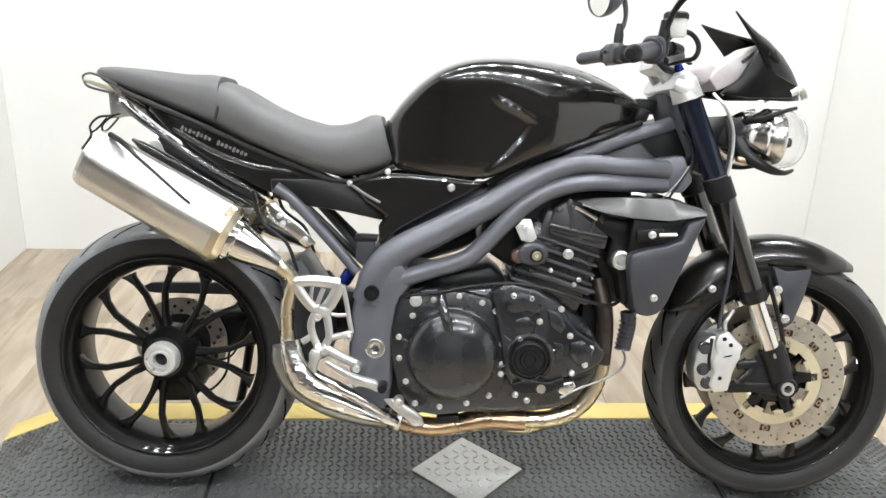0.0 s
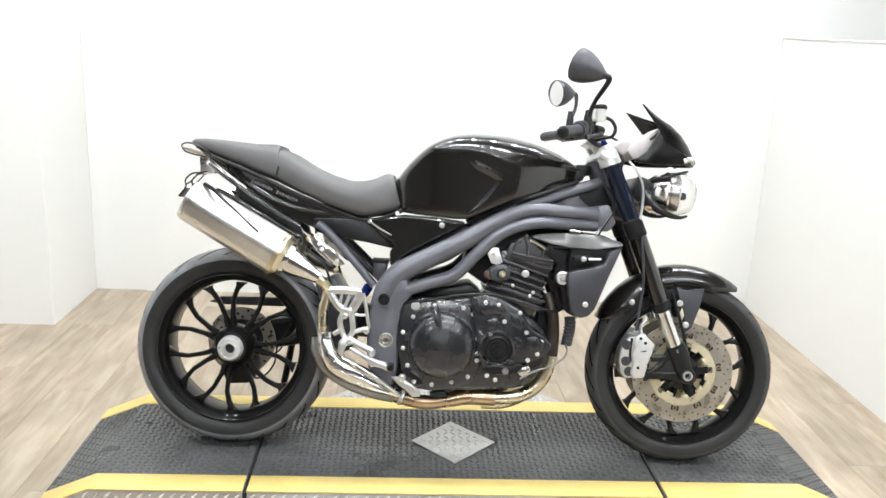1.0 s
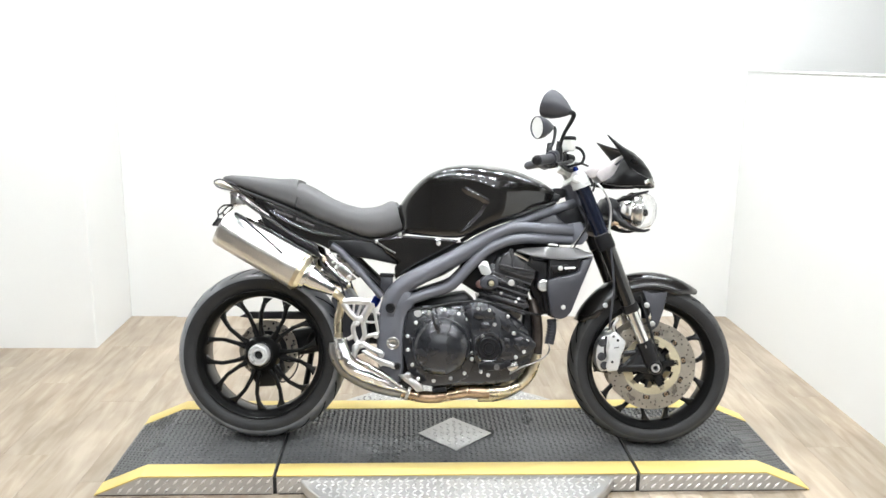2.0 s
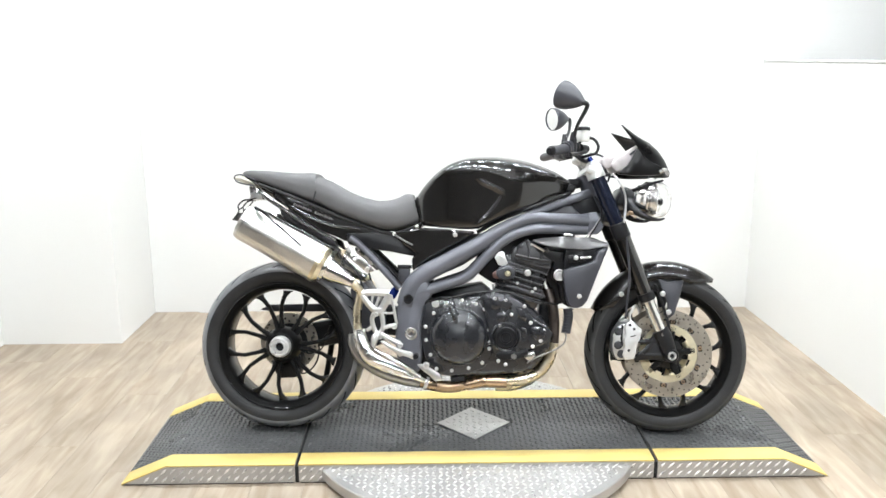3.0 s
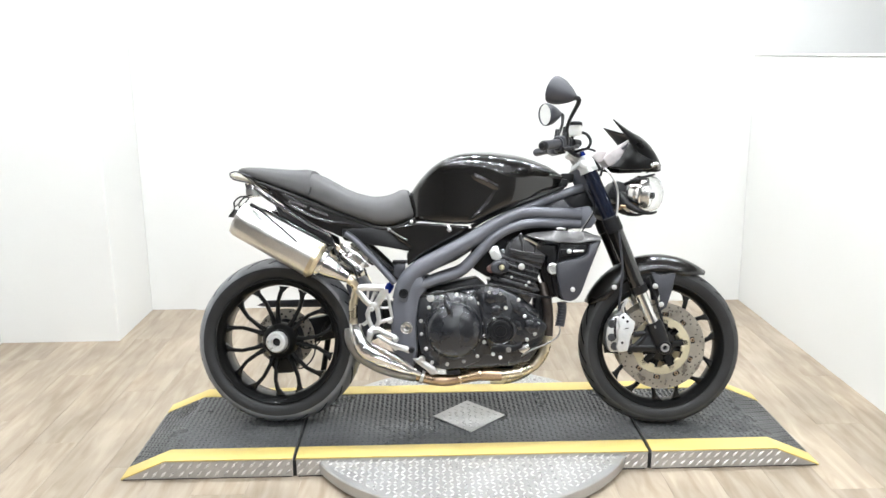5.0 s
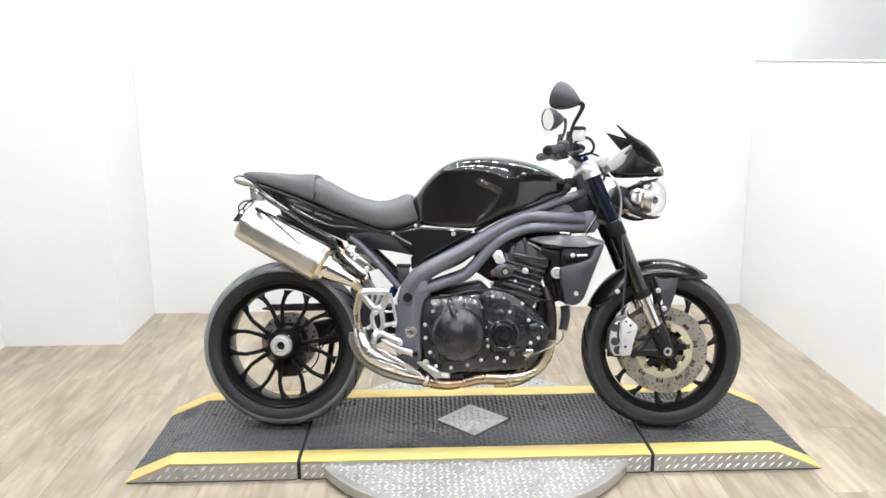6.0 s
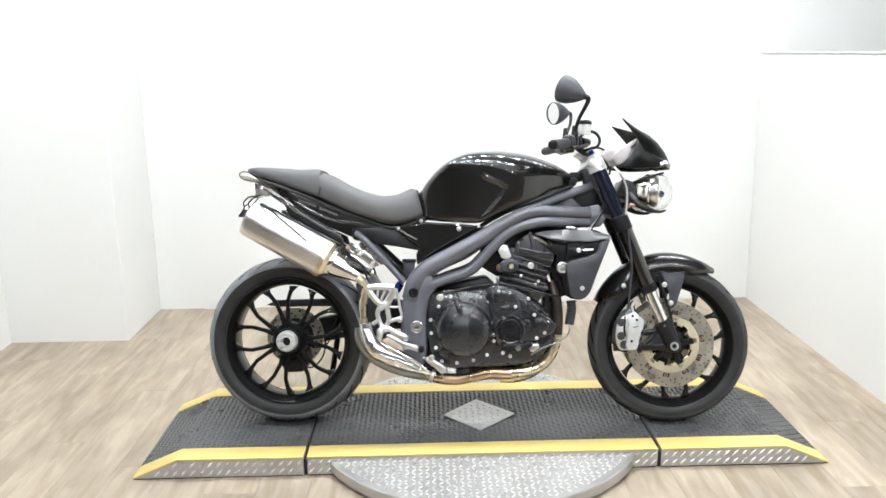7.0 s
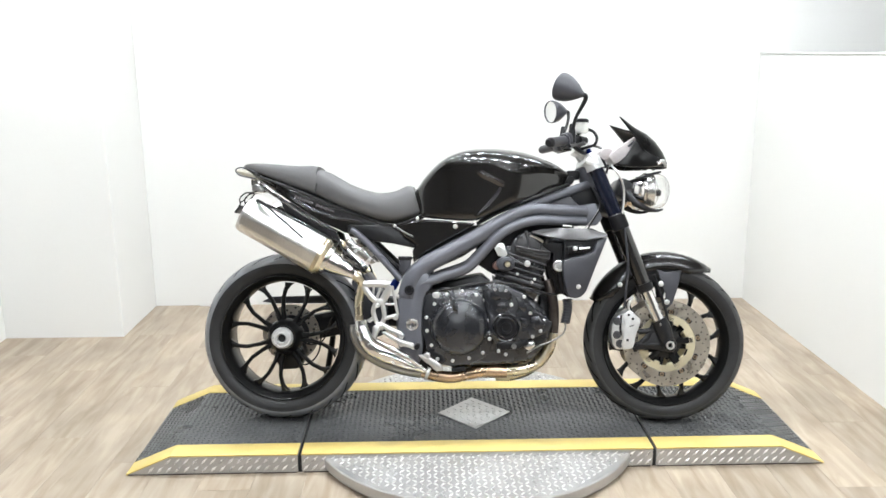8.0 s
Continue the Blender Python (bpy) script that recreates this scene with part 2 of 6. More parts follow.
def prism(outline, y0, y1, bevel=0.0, bm=None, segments=2):
    """A plate with the outline (x, z), from y0 to y1, its edges rounded."""
    b = bmesh.new()
    lo = [b.verts.new((x, y0, z)) for x, z in outline]
    hi = [b.verts.new((x, y1, z)) for x, z in outline]
    b.faces.new(lo)
    b.faces.new(hi[::-1])
    k = len(lo)
    for i in range(k):
        b.faces.new((lo[i], hi[i], hi[(i + 1) % k], lo[(i + 1) % k]))
    bmesh.ops.recalc_face_normals(b, faces=b.faces)
    rounded(b, b.edges, bevel, segments)
    return merge(bm, b)


def smooth_path(points, steps=6):
    """A Catmull-Rom curve through the points."""
    p = [Vector(q) for q in points]
    p = [2 * p[0] - p[1]] + p + [2 * p[-1] - p[-2]]
    out = []
    for i in range(1, len(p) - 2):
        for s in range(steps):
            t = s / steps
            a, b, c, d = p[i - 1 : i + 3]
            out.append(0.5 * (2 * b + (c - a) * t + (2 * a - 5 * b + 4 * c - d) * t * t + (3 * b - a - 3 * c + d) * t ** 3))
    return out + [p[-2]]


def tube(points, radius, sides=12, steps=6, bm=None, flat=1.0, closed=False, ref=(0, 1, 0)):
    """A round bar along the smoothed points; radius: one, or one for each point. flat squeezes it along ref."""
    pts = smooth_path(points, steps)
    if isinstance(radius, (int, float)):
        radii = [radius] * len(pts)
    else:
        radii = [float(np.interp(i / steps, range(len(radius)), radius)) for i in range(len(pts))]
    b = bmesh.new()
    rings = []
    for i, q in enumerate(pts):
        d = (pts[min(i + 1, len(pts) - 1)] - pts[max(i - 1, 0)]).normalized()
        r0 = Vector(ref)
        u = r0 - d * r0.dot(d)
        if u.length < 0.05:
            u = Vector((1, 0, 0)) - d * d.x
        u.normalize()
        v = d.cross(u)
        rings.append([b.verts.new(q + radii[i] * (flat * math.cos(a) * u + math.sin(a) * v)) for a in (2 * math.pi * k / sides for k in range(sides))])
    for a, c in zip(rings, rings[1:]):
        for k in range(sides):
            b.faces.new((a[k], a[(k + 1) % sides], c[(k + 1) % sides], c[k]))
    b.faces.new(rings[0][::-1])
    b.faces.new(rings[-1])
    return merge(bm, b)


def lathe(profile, centre=(0, 0, 0), axis=(0, 1, 0), sides=48, bm=None, closed=False):
    """Turns the profile (radius, along) round the axis through centre."""
    b = bmesh.new()
    ax = Vector(axis).normalized()
    u = ax.orthogonal().normalized()
    if abs(ax.y) > 0.99:
        u = Vector((1, 0, 0))
    v = ax.cross(u)
    c = Vector(centre)
    rings = []
    for r, h in profile:
        if r < 1e-6:
            rings.append([b.verts.new(c + ax * h)])
        else:
            rings.append([b.verts.new(c + ax * h + r * (math.cos(a) * u + math.sin(a) * v)) for a in (2 * math.pi * k / sides for k in range(sides))])
    pairs = list(zip(rings, rings[1:])) + ([(rings[-1], rings[0])] if closed else [])
    for a, d in pairs:
        for k in range(sides):
            k2 = (k + 1) % sides
            if len(a) == 1 and len(d) > 1:
                b.faces.new((a[0], d[k2], d[k]))
            elif len(d) == 1 and len(a) > 1:
                b.faces.new((a[k], a[k2], d[0]))
            elif len(a) > 1:
                b.faces.new((a[k], a[k2], d[k2], d[k]))
    return merge(bm, b)


def loft(rings, bm=None, closed_ring=True, cap=True):
    """Skins rings of points of equal count."""
    b = bmesh.new()
    vs = [[b.verts.new(p) for p in r] for r in rings]
    k = len(vs[0])
    for a, d in zip(vs, vs[1:]):
        for i in range(k if closed_ring else k - 1):
            b.faces.new((a[i], a[(i + 1) % k], d[(i + 1) % k], d[i]))
    if cap and closed_ring:
        b.faces.new(vs[0][::-1])
        b.faces.new(vs[-1])
    return merge(bm, b)


def ringof(c, u, v, a, b, n=24, power=2.0):
    """A rounded ring of half-widths a along u and b along v; power over 2 squares it off."""
    c, u, v = Vector(c), Vector(u), Vector(v)
    out = []
    for k in range(n):
        t = 2 * math.pi * k / n
        cs, sn = math.cos(t), math.sin(t)
        out.append(c + u * (a * math.copysign(abs(cs) ** (2 / power), cs)) + v * (b * math.copysign(abs(sn) ** (2 / power), sn)))
    return out


def empty(name, m, label, category, group="", kind=""):
    ob = new(name)
    ob.matrix_basis = m
    return tagged(ob, label, category, group, kind)


# ---- the room ----
def slab(name, x0, x1, y0, y1, z0, z1, material, label, category):
    ob = link(name, box(((x0 + x1) / 2, (y0 + y1) / 2, (z0 + z1) / 2), (x1 - x0, y1 - y0, z1 - z0), 0.004), material, False)
    return tagged(ob, label, category, kind="structure")


BACK, LEFT, RIGHT, COLX, COLY = 1.79, -2.362, 1.70, -1.755, 1.24
CEIL, OPEN, SIDE, NEAR, WEST, FARX = 3.1, -2.4, -0.9, -9.0, -6.0, 6.0
slab("wall_north", COLX, FARX, BACK, BACK + 0.12, -0.02, CEIL, WALL, "bright white painted wall behind the display stand", "wall")
slab("wall_pier", LEFT - 0.12, COLX, COLY, BACK + 0.12, -0.02, CEIL, WALL, "white painted projecting wall pier", "wall")
slab("wall_west", LEFT - 0.12, LEFT, SIDE, COLY - 0.003, -0.02, CEIL, WALL, "plain white painted side wall", "wall")
slab("wall_partition", RIGHT, RIGHT + 0.10, OPEN, BACK - 0.002, -0.02, 1.412, WALL, "low white painted partition wall beside the display", "wall")
slab("partition_trim", RIGHT - 0.006, RIGHT + 0.106, OPEN, BACK - 0.003, 1.4123, 1.422, WALL, "thin white capping strip on the partition", "trim")
# Added hall walls, out of view: they shape the reflections on the bike.
slab("wall_hall_north", WEST, LEFT - 0.123, SIDE, SIDE + 0.12, -0.02, CEIL, FAR_WALL, "unseen dark grey hall wall, added for reflections", "wall")
slab("wall_hall_west", WEST - 0.12, WEST, NEAR, SIDE + 0.12, -0.02, CEIL, FAR_WALL, "unseen dark grey hall wall, added for reflections", "wall")
slab("wall_south", WEST - 0.12, FARX + 0.12, NEAR - 0.12, NEAR, -0.02, CEIL, FAR_WALL, "unseen dark grey hall wall, added for reflections", "wall")
slab("wall_east", FARX, FARX + 0.12, NEAR, BACK + 0.12, -0.02, CEIL, FAR_WALL, "unseen dark grey hall wall, added for reflections", "wall")
slab("ceiling", WEST - 0.12, FARX + 0.12, NEAR - 0.12, BACK + 0.12, CEIL, CEIL + 0.1, CEILING, "plain dark grey ceiling with round lamps", "ceiling")
floor = slab("floor", WEST - 0.12, FARX + 0.12, NEAR - 0.12, BACK + 0.12, -0.12, -0.006, UNDERLAY, "pale oak plank floor with brown grain", "floor")


def ceiling_lamp(x, y):
    root = empty("ceiling_lamp", pose(x, y, CEIL), "round white recessed ceiling lamp, lit", "lamp", "ceiling lamps")
    part("housing", lathe([(0.115, 0.0), (0.115, -0.018), (0.106, -0.022), (0.099, -0.010), (0.0, -0.008)], axis=(0, 0, 1), sides=24), CEILING, root)
    part("diffuser", lathe([(0.0, -0.014), (0.095, -0.014), (0.095, -0.0115), (0.0, -0.0115)], axis=(0, 0, 1), sides=24), GLOW, root, "glowing frosted diffuser")
    return root


first = ceiling_lamp(-1.7, 0.55)
for i in range(9):
    for j in range(3):
        if (i, j) != (0, 0):
            copy_thing(first, pose(-1.7 + 0.46 * i, (0.55, -1.6, -4.2)[j], CEIL))


# ---- turntable and ramp stand ----
DECK = 0.072


def lugs(x0, x1, y0, y1, z, pitch=0.023, size=(0.021, 0.0065, 0.0017), keep=None, crossed=True):
    """Raised lozenge treads in two crossing directions."""
    verts, faces = [], []
    nx, ny = int((x1 - x0) / pitch), int((y1 - y0) / pitch)
    for i in range(nx):
        for j in range(ny):
            cx, cy = x0 + (i + 0.5) * (x1 - x0) / nx, y0 + (j + 0.5) * (y1 - y0) / ny
            if keep and not keep(cx, cy):
                continue
            a = radians(45 if (i + j) % 2 or not crossed else -45)
            c, s = math.cos(a), math.sin(a)
            h, w, t = size[0] / 2, size[1] / 2, size[2]
            k = len(verts)
            for px, py, pz in ((-h, 0, 0), (0, -w, 0), (h, 0, 0), (0, w, 0), (-h * 0.55, 0, t), (0, -w * 0.5, t), (h * 0.55, 0, t), (0, w * 0.5, t)):
                verts.append((cx + c * px - s * py, cy + s * px + c * py, z(cx) + pz if callable(z) else z + pz))
            faces += [(k, k + 1, k + 5, k + 4), (k + 1, k + 2, k + 6, k + 5), (k + 2, k + 3, k + 7, k + 6), (k + 3, k, k + 4, k + 7), (k + 4, k + 5, k + 6, k + 7)]
    me = bpy.data.meshes.new("treads")
    me.from_pydata(verts, [], faces)
    me.update()
    return me


def tread(name, me, material, parent, label=""):
    me.materials.append(material)
    ob = new(name, me)
    ob.parent = parent
    return tagged(ob, label, kind="stuff")


turntable = empty("turntable", pose(0, 0.005, 0), "round bare aluminium tread plate turntable on the floor", "turntable")
part("disc_plate", lathe([(0, 0), (0.588, 0), (0.590, 0.012), (0.600, 0.014), (0.604, 0.018), (0.604, 0.050), (0.600, 0.054), (0, 0.054)], axis=(0, 0, 1), sides=128), PLATE, turntable)
tread("treads", lugs(-0.6, 0.6, -0.6, 0.6, 0.054, size=(0.0235, 0.008, 0.0030), keep=lambda x, y: x * x + y * y < 0.585 ** 2), LUG, turntable)

PY0, PY1, S0, S1 = -0.270, 0.372, -0.184, 0.292
FLAT, END, CUT = 1.075, 1.232, 0.625


def deck_height(x):
    return DECK if abs(x) <= FLAT else DECK - (abs(x) - FLAT) / (END - FLAT) * (DECK - 0.006)


def section_outline(x0, x1):
    xs = sorted({x0, x1} | {s * FLAT for s in (-1, 1) if x0 < s * FLAT < x1})
    return [(x, deck_height(x)) for x in xs]


stand = empty("display_ramp", pose(0, 0, 0), "low display ramp stand with black tread top and yellow edge stripes", "ramp")


def deck_section(x0, x1):
    top = section_outline(x0, x1)
    outline = [(x0, 0.0045)] + [(x, max(0.0055, z - 0.006)) for x, z in top] + [(x1, 0.0045)]
    if abs(outline[0][1] - outline[1][1]) < 0.001:
        outline = outline[1:]
    if abs(outline[-1][1] - outline[-2][1]) < 0.001:
        outline = outline[:-1]
    body = part("deck_section", prism(outline, PY0, PY1, 0.002), PLATE, stand, "aluminium tread plate base with bare edges")
    body.data.polygons.foreach_set("use_smooth", [False] * len(body.data.polygons))

    def sheet(name, ya, yb, lift, material, label=""):
        up = [(x, z - 0.004) for x, z in top] + [(x, z + lift) for x, z in top[::-1]]
        return part(name, prism(up, ya, yb, 0.0012), material, body, label)

    # Dark strip added as the shadow line where the skirt meets the floor.
    part("base_shadow_strip", prism([(x0 + 0.006, 0.0), (x0 + 0.006, 0.0048), (x1 - 0.006, 0.0048), (x1 - 0.006, 0.0)], PY0 + 0.003, PY1 - 0.003), SEAM, body, "dark strip for the shadow line under the deck")
    sheet("rubber_top", S0 + 0.001, S1 - 0.001, 0.0, RUBBER_MAT, "black tread rubber top")
    sheet("front_stripe", PY0 - 0.002, S0, 0.0015, YELLOW, "yellow edge stripe")
    sheet("back_stripe", S1, PY1 + 0.002, 0.0015, YELLOW, "yellow edge stripe")
    tread("treads", lugs(x0 + 0.01, x1 - 0.01, S0 + 0.006, S1 - 0.006, deck_height, pitch=0.0185, size=(0.0180, 0.0072, 0.0032), keep=lambda x, y: abs(x - 0.003) + abs(y - 0.045) > 0.152), RUBBER_MAT, body)
    return body


G = 0.0065
deck_section(-END, -CUT - G)
middle = deck_section(-CUT + G, CUT - G)
deck_section(CUT + G, END)
for s in (-1, 1):
    part("joint_strip", box((s * CUT, (PY0 + PY1) / 2, 0.031), (2 * G + 0.004, PY1 - PY0 - 0.012, 0.060), 0.001), SEAM, middle)
part("diamond_inlay", prism([(-0.137, 0.0), (0.0, -0.144), (0.141, 0.0), (0.0, 0.146)], 0, 0.0035, 0.001), INLAY, middle, "bare aluminium diamond inlay").matrix_basis = pose(0.003, 0.045, DECK + 0.0035, 90, 0, 0)


inlay_treads = tread("treads", lugs(-0.135, 0.14, -0.135, 0.14, DECK + 0.0069, pitch=0.0235, size=(0.0235, 0.0085, 0.0024), keep=lambda x, y: abs(x - 0.002) + abs(y) < 0.126), PALE, middle, "raised tread lugs")
inlay_treads.matrix_basis = pose(0.003, 0.045, 0)


# skirt lugs on the front edge of the stand
def skirt(x0, x1):
    me = lugs(x0, x1, 0.006, 0.066, 0, pitch=0.030, size=(0.034, 0.0095, 0.0034), keep=lambda x, y: y < deck_height(x) - 0.014, crossed=False)
    ob = tread("skirt_treads", me, LUG, stand)
    ob.matrix_basis = pose(0, PY0, 0, 90, 0, 0)


for a, b in ((-END + 0.01, -CUT - G), (-CUT + G, CUT - G), (CUT + G, END - 0.01)):
    skirt(a, b)

# ---- motorcycle ----
bike = empty("motorcycle", pose(0, 0, 0.0728, -12.07, 0, -3.42), "black naked sport motorcycle leaning on its side stand on the ramp", "motorcycle")
AX, RR, RF = 0.7145, 0.315, 0.300
SPOKE_SCALE, BEAD = 0.985, 0.231


def tyre_profile(R, w, rim):
    """Cross-section of a tyre: crown radius, shoulders, sidewalls, bead."""
    half = w / 2
    out = []
    for k in range(-9, 10):
        t = k / 9
        y = half * 0.985 * math.sin(t * math.pi / 2 * 0.98)
        out.append((R - (R - rim) * 0.44 * (1 - math.cos(t * math.pi / 2 * 0.98)) ** 0.9, y))
    side = [(rim + (R - rim) * 0.38, half), (rim + (R - rim) * 0.14, half * 0.90), (rim, half * 0.80), (rim - 0.006, half * 0.74)]
    return [(r, -y) for r, y in side[::-1]] + out + side


def wheel(name, x, R, w, rim_w, phase, tread_rubber, label):
    root = new(name)
    root.parent = bike
    tagged(root, label)
    root.matrix_basis = pose(x, 0, R)
    tr = R - 0.0025
    part("tyre", lathe(tyre_profile(tr, w, BEAD), sides=96, closed=True), TYRE, root, "worn black road tyre with grooved tread")
    h = rim_w / 2
    crown = [(r + 0.0009, y) for r, y in tyre_profile(tr, w, BEAD)[4:-4]]
    part("tread_band", lathe(crown + [(r - 0.004, y) for r, y in crown[::-1]], sides=96, closed=True), tread_rubber, root, "greyish worn tread")
    prof = [(0.2340, -h - 0.004), (0.2345, -h + 0.004), (0.228, -h + 0.012), (0.219, -h + 0.03), (0.215, 0), (0.219, h - 0.03), (0.228, h - 0.012), (0.2345, h - 0.004), (0.2340, h + 0.004), (0.2315, h + 0.0055), (0.2285, h + 0.003), (0.2255, h - 0.005), (0.2185, h - 0.012), (0.2115, h - 0.022), (0.2070, 0), (0.2115, -h + 0.022), (0.2185, -h + 0.012), (0.2255, -h + 0.005), (0.2285, -h - 0.003), (0.2315, -h - 0.0055)]
    part("rim", lathe(prof, sides=96, closed=True), RIM, root, "gloss black alloy wheel rim")
    for k in range(7):
        for s in (-1, 1):
            b = bmesh.new()
            rings = []
            for r, off, y, ww, dd in ((0.040, 17, -0.030, 0.018, 0.019), (0.066, 18, -0.035, 0.0105, 0.015), (0.10, 18.8, -0.041, 0.0078, 0.0125), (0.15, 17, -0.046, 0.0072, 0.012), (0.182, 13.6, -0.046, 0.0082, 0.0125), (0.198, 11.2, -0.043, 0.0118, 0.014), (0.208, 10, -0.038, 0.019, 0.016)):
                a = radians(phase + k * 360 / 7 + s * off)
                r = 0.040 + (r - 0.040) * (0.168 * SPOKE_SCALE + 0.040 * (SPOKE_SCALE - 1)) / 0.168
                c = Vector((r * math.cos(a), y * rim_w / 0.16, r * math.sin(a)))
                rings.append(ringof(c, (-math.sin(a), 0, math.cos(a)), (0, 1, 0), ww, dd, 10, 2.6))
            part("spoke", loft(rings, b), RIM, root)
    return root


rear = wheel("rear_wheel", -AX, RR, 0.178, 0.160, 75, TREAD, "black rear wheel with paired curved spokes")
front = wheel("front_wheel", AX, RF, 0.122, 0.104, 20, TREAD_DARK, "black front wheel with paired curved spokes")


def both(make, name, material, parent=bike, label=""):
    """The same part on the right (-1) and on the left (+1)."""
    return [part(name, make(s), material, parent, label) for s in (-1, 1)]


def plate(outline, y0, y1, bevel=0.004):
    return lambda s: prism(outline, min(s * y0, s * y1), max(s * y0, s * y1), bevel)


def bar(points, r, sides=12, flat=1.0, steps=6):
    return lambda s: tube([(x, -s * y, z) for x, y, z in points], r, sides, steps, flat=flat)


def bolts(points, y, r, parent, name="bolt", material=None, proud=0.006):
    """Round-headed bolts at the points (x, z), all on one mesh."""
    first = part(name, lathe([(r * 1.15, 0.002), (r * 1.15, -0.001), (r, -0.001), (r * 0.95, -proud * 0.8), (r * 0.6, -proud), (r * 0.45, -proud), (r * 0.4, -proud * 0.5), (0, -proud * 0.5)], sides=10), material or BOLT, parent)
    first.matrix_basis = pose(points[0][0], y, points[0][1])
    for x, z in points[1:]:
        o = first.copy()
        scene.collection.objects.link(o)
        o.matrix_basis = pose(x, y, z)


# hubs, rear disc and drive
part("hub", lathe([(0.0, -0.060), (0.052, -0.060), (0.060, -0.050), (0.060, -0.01), (0.050, 0.02), (0.050, 0.06), (0, 0.06)]), RIM, rear)
part("axle_nut", lathe([(0.0155, -0.085), (0.0155, -0.104), (0.0175, -0.107), (0.021, -0.107), (0.0225, -0.103), (0.028, -0.103), (0.0295, -0.106), (0.035, -0.105), (0.0385, -0.100), (0.040, -0.090), (0.040, -0.058), (0.030, -0.058)], sides=40, closed=True), CAST, rear, "large machined alloy axle nut")
part("axle_end", lathe([(0, -0.088), (0.016, -0.088), (0.016, -0.06), (0, -0.06)]), SEAM, rear)
part("hub_ring", lathe([(0.040, -0.050), (0.040, -0.082), (0.047, -0.080), (0.058, -0.064), (0.068, -0.044), (0.068, -0.01), (0.04, -0.01)], sides=48, closed=True), RIM, rear)
part("brake_disc", lathe([(0.068, 0.062), (0.112, 0.062), (0.112, 0.067), (0.068, 0.067)], sides=64, closed=True), DISC, rear, "drilled steel rear brake disc")
holes = bmesh.new()
for k in range(36):
    a, r = 2 * math.pi * k / 36, (0.080, 0.091, 0.102)[k % 3]
    holes = lathe([(0, 0.0605), (0.0045, 0.0605), (0.0045, 0.064), (0, 0.064)], (r * math.cos(a), 0, r * math.sin(a)), sides=7, bm=holes)
tagged(part("drilled_holes", holes, SEAM, rear), kind="stuff")
part("carrier", lathe([(0.030, 0.058), (0.072, 0.060), (0.072, 0.068), (0.030, 0.070)], sides=40, closed=True), SATIN, rear)
part("hub", lathe([(0.0, -0.056), (0.040, -0.056), (0.056, -0.050), (0.058, 0.0), (0.042, 0.040), (0.030, 0.050), (0, 0.050)]), RIM, front)


def tread_grooves(root, R, w, count, rim, width=0.0085):
    """Slanted rain grooves: thin dark strips laid on the crown, the grooves' shade given as colour."""
    b = bmesh.new()
    prof = tyre_profile(R, w, rim)
    crown = sorted((y, r) for r, y in prof[4:-4])
    ys, rs = [c[0] for c in crown], [c[1] for c in crown]
    for k in range(count):
        for s in (-1, 1):
            ring = []
            for j in range(7):
                f = j / 6
                y = s * w * (0.08 + 0.405 * f)
                a = 2 * math.pi * (k + (0.5 if s > 0 else 0)) / count + 0.30 * f ** 1.3
                r = float(np.interp(y, ys, rs)) + 0.0014
                half = width * (1 - f * 0.35) / r
                ring.append([b.verts.new(((r * math.cos(a + q * half)), y, r * math.sin(a + q * half))) for q in (-1, 1)])
            for p, q in zip(ring, ring[1:]):
                b.faces.new((p[0], p[1], q[1], q[0]))
    tagged(part("groove_set", b, GROOVE, root), kind="stuff")


tread_grooves(rear, RR - 0.0025, 0.178, 22, BEAD, 0.0075)
tread_grooves(front, RF - 0.0025, 0.122, 24, BEAD)


def floating_disc(s):
    y = s * 0.060
    d = part("brake_disc", lathe([(0.107, y - 0.0025), (0.160, y - 0.0025), (0.160, y + 0.0025), (0.107, y + 0.0025)], sides=80, closed=True), DISC, front, "drilled steel front brake disc")
    part("carrier", lathe([(0.083, y - 0.003), (0.106, y - 0.003), (0.106, y + 0.003), (0.083, y + 0.003)], sides=60, closed=True), GOLD, front, "gold anodised disc carrier")
    b = bmesh.new()
    for k in range(60):
        a, r = 2 * math.pi * k / 60, (0.134, 0.144, 0.153)[k % 3]
        b = lathe([(0, y + s * 0.0029), (0.0032, y + s * 0.0029), (0.0032, y), (0, y)], (r * math.cos(a), 0, r * math.sin(a)), sides=7, bm=b)
    tagged(part("drilled_holes", b, HOLE, front), kind="stuff")
    for k in range(10):
        a = 2 * math.pi * (k + 0.28) / 10
        m = Matrix.Rotation(-a, 4, "Y")
        part("disc_window", box((0, 0, 0), (0.018, 0.0062, 0.028), 0.004, m @ Matrix.Translation((0.117, y, 0))), SEAM, front)
        part("bobbin", lathe([(0.0035, y + s * 0.0045), (0.0065, y + s * 0.0045), (0.0075, y + s * 0.0035), (0.0075, y - s * 0.003), (0.0035, y - s * 0.003)], (0.117 * math.cos(a), 0, 0.117 * math.sin(a)), sides=16, closed=True), HEATED, front)
    for k in range(10):
        a = 2 * math.pi * (k + 0.78) / 10
        part("carrier_lug", box((0, 0, 0), (0.014, 0.006, 0.024), 0.003, Matrix.Rotation(-a, 4, "Y") @ Matrix.Translation((0.080, y, 0))), GOLD, front)
    for k in range(5):
        a = 2 * math.pi * (k + 0.1) / 5
        m = Matrix.Rotation(-a, 4, "Y")
        part("carrier_arm", box((0, 0, 0), (0.058, 0.006, 0.022), 0.002, m @ Matrix.Translation((0.070, y, 0))), RIM, front)
    return d


floating_disc(-1)
floating_disc(1)

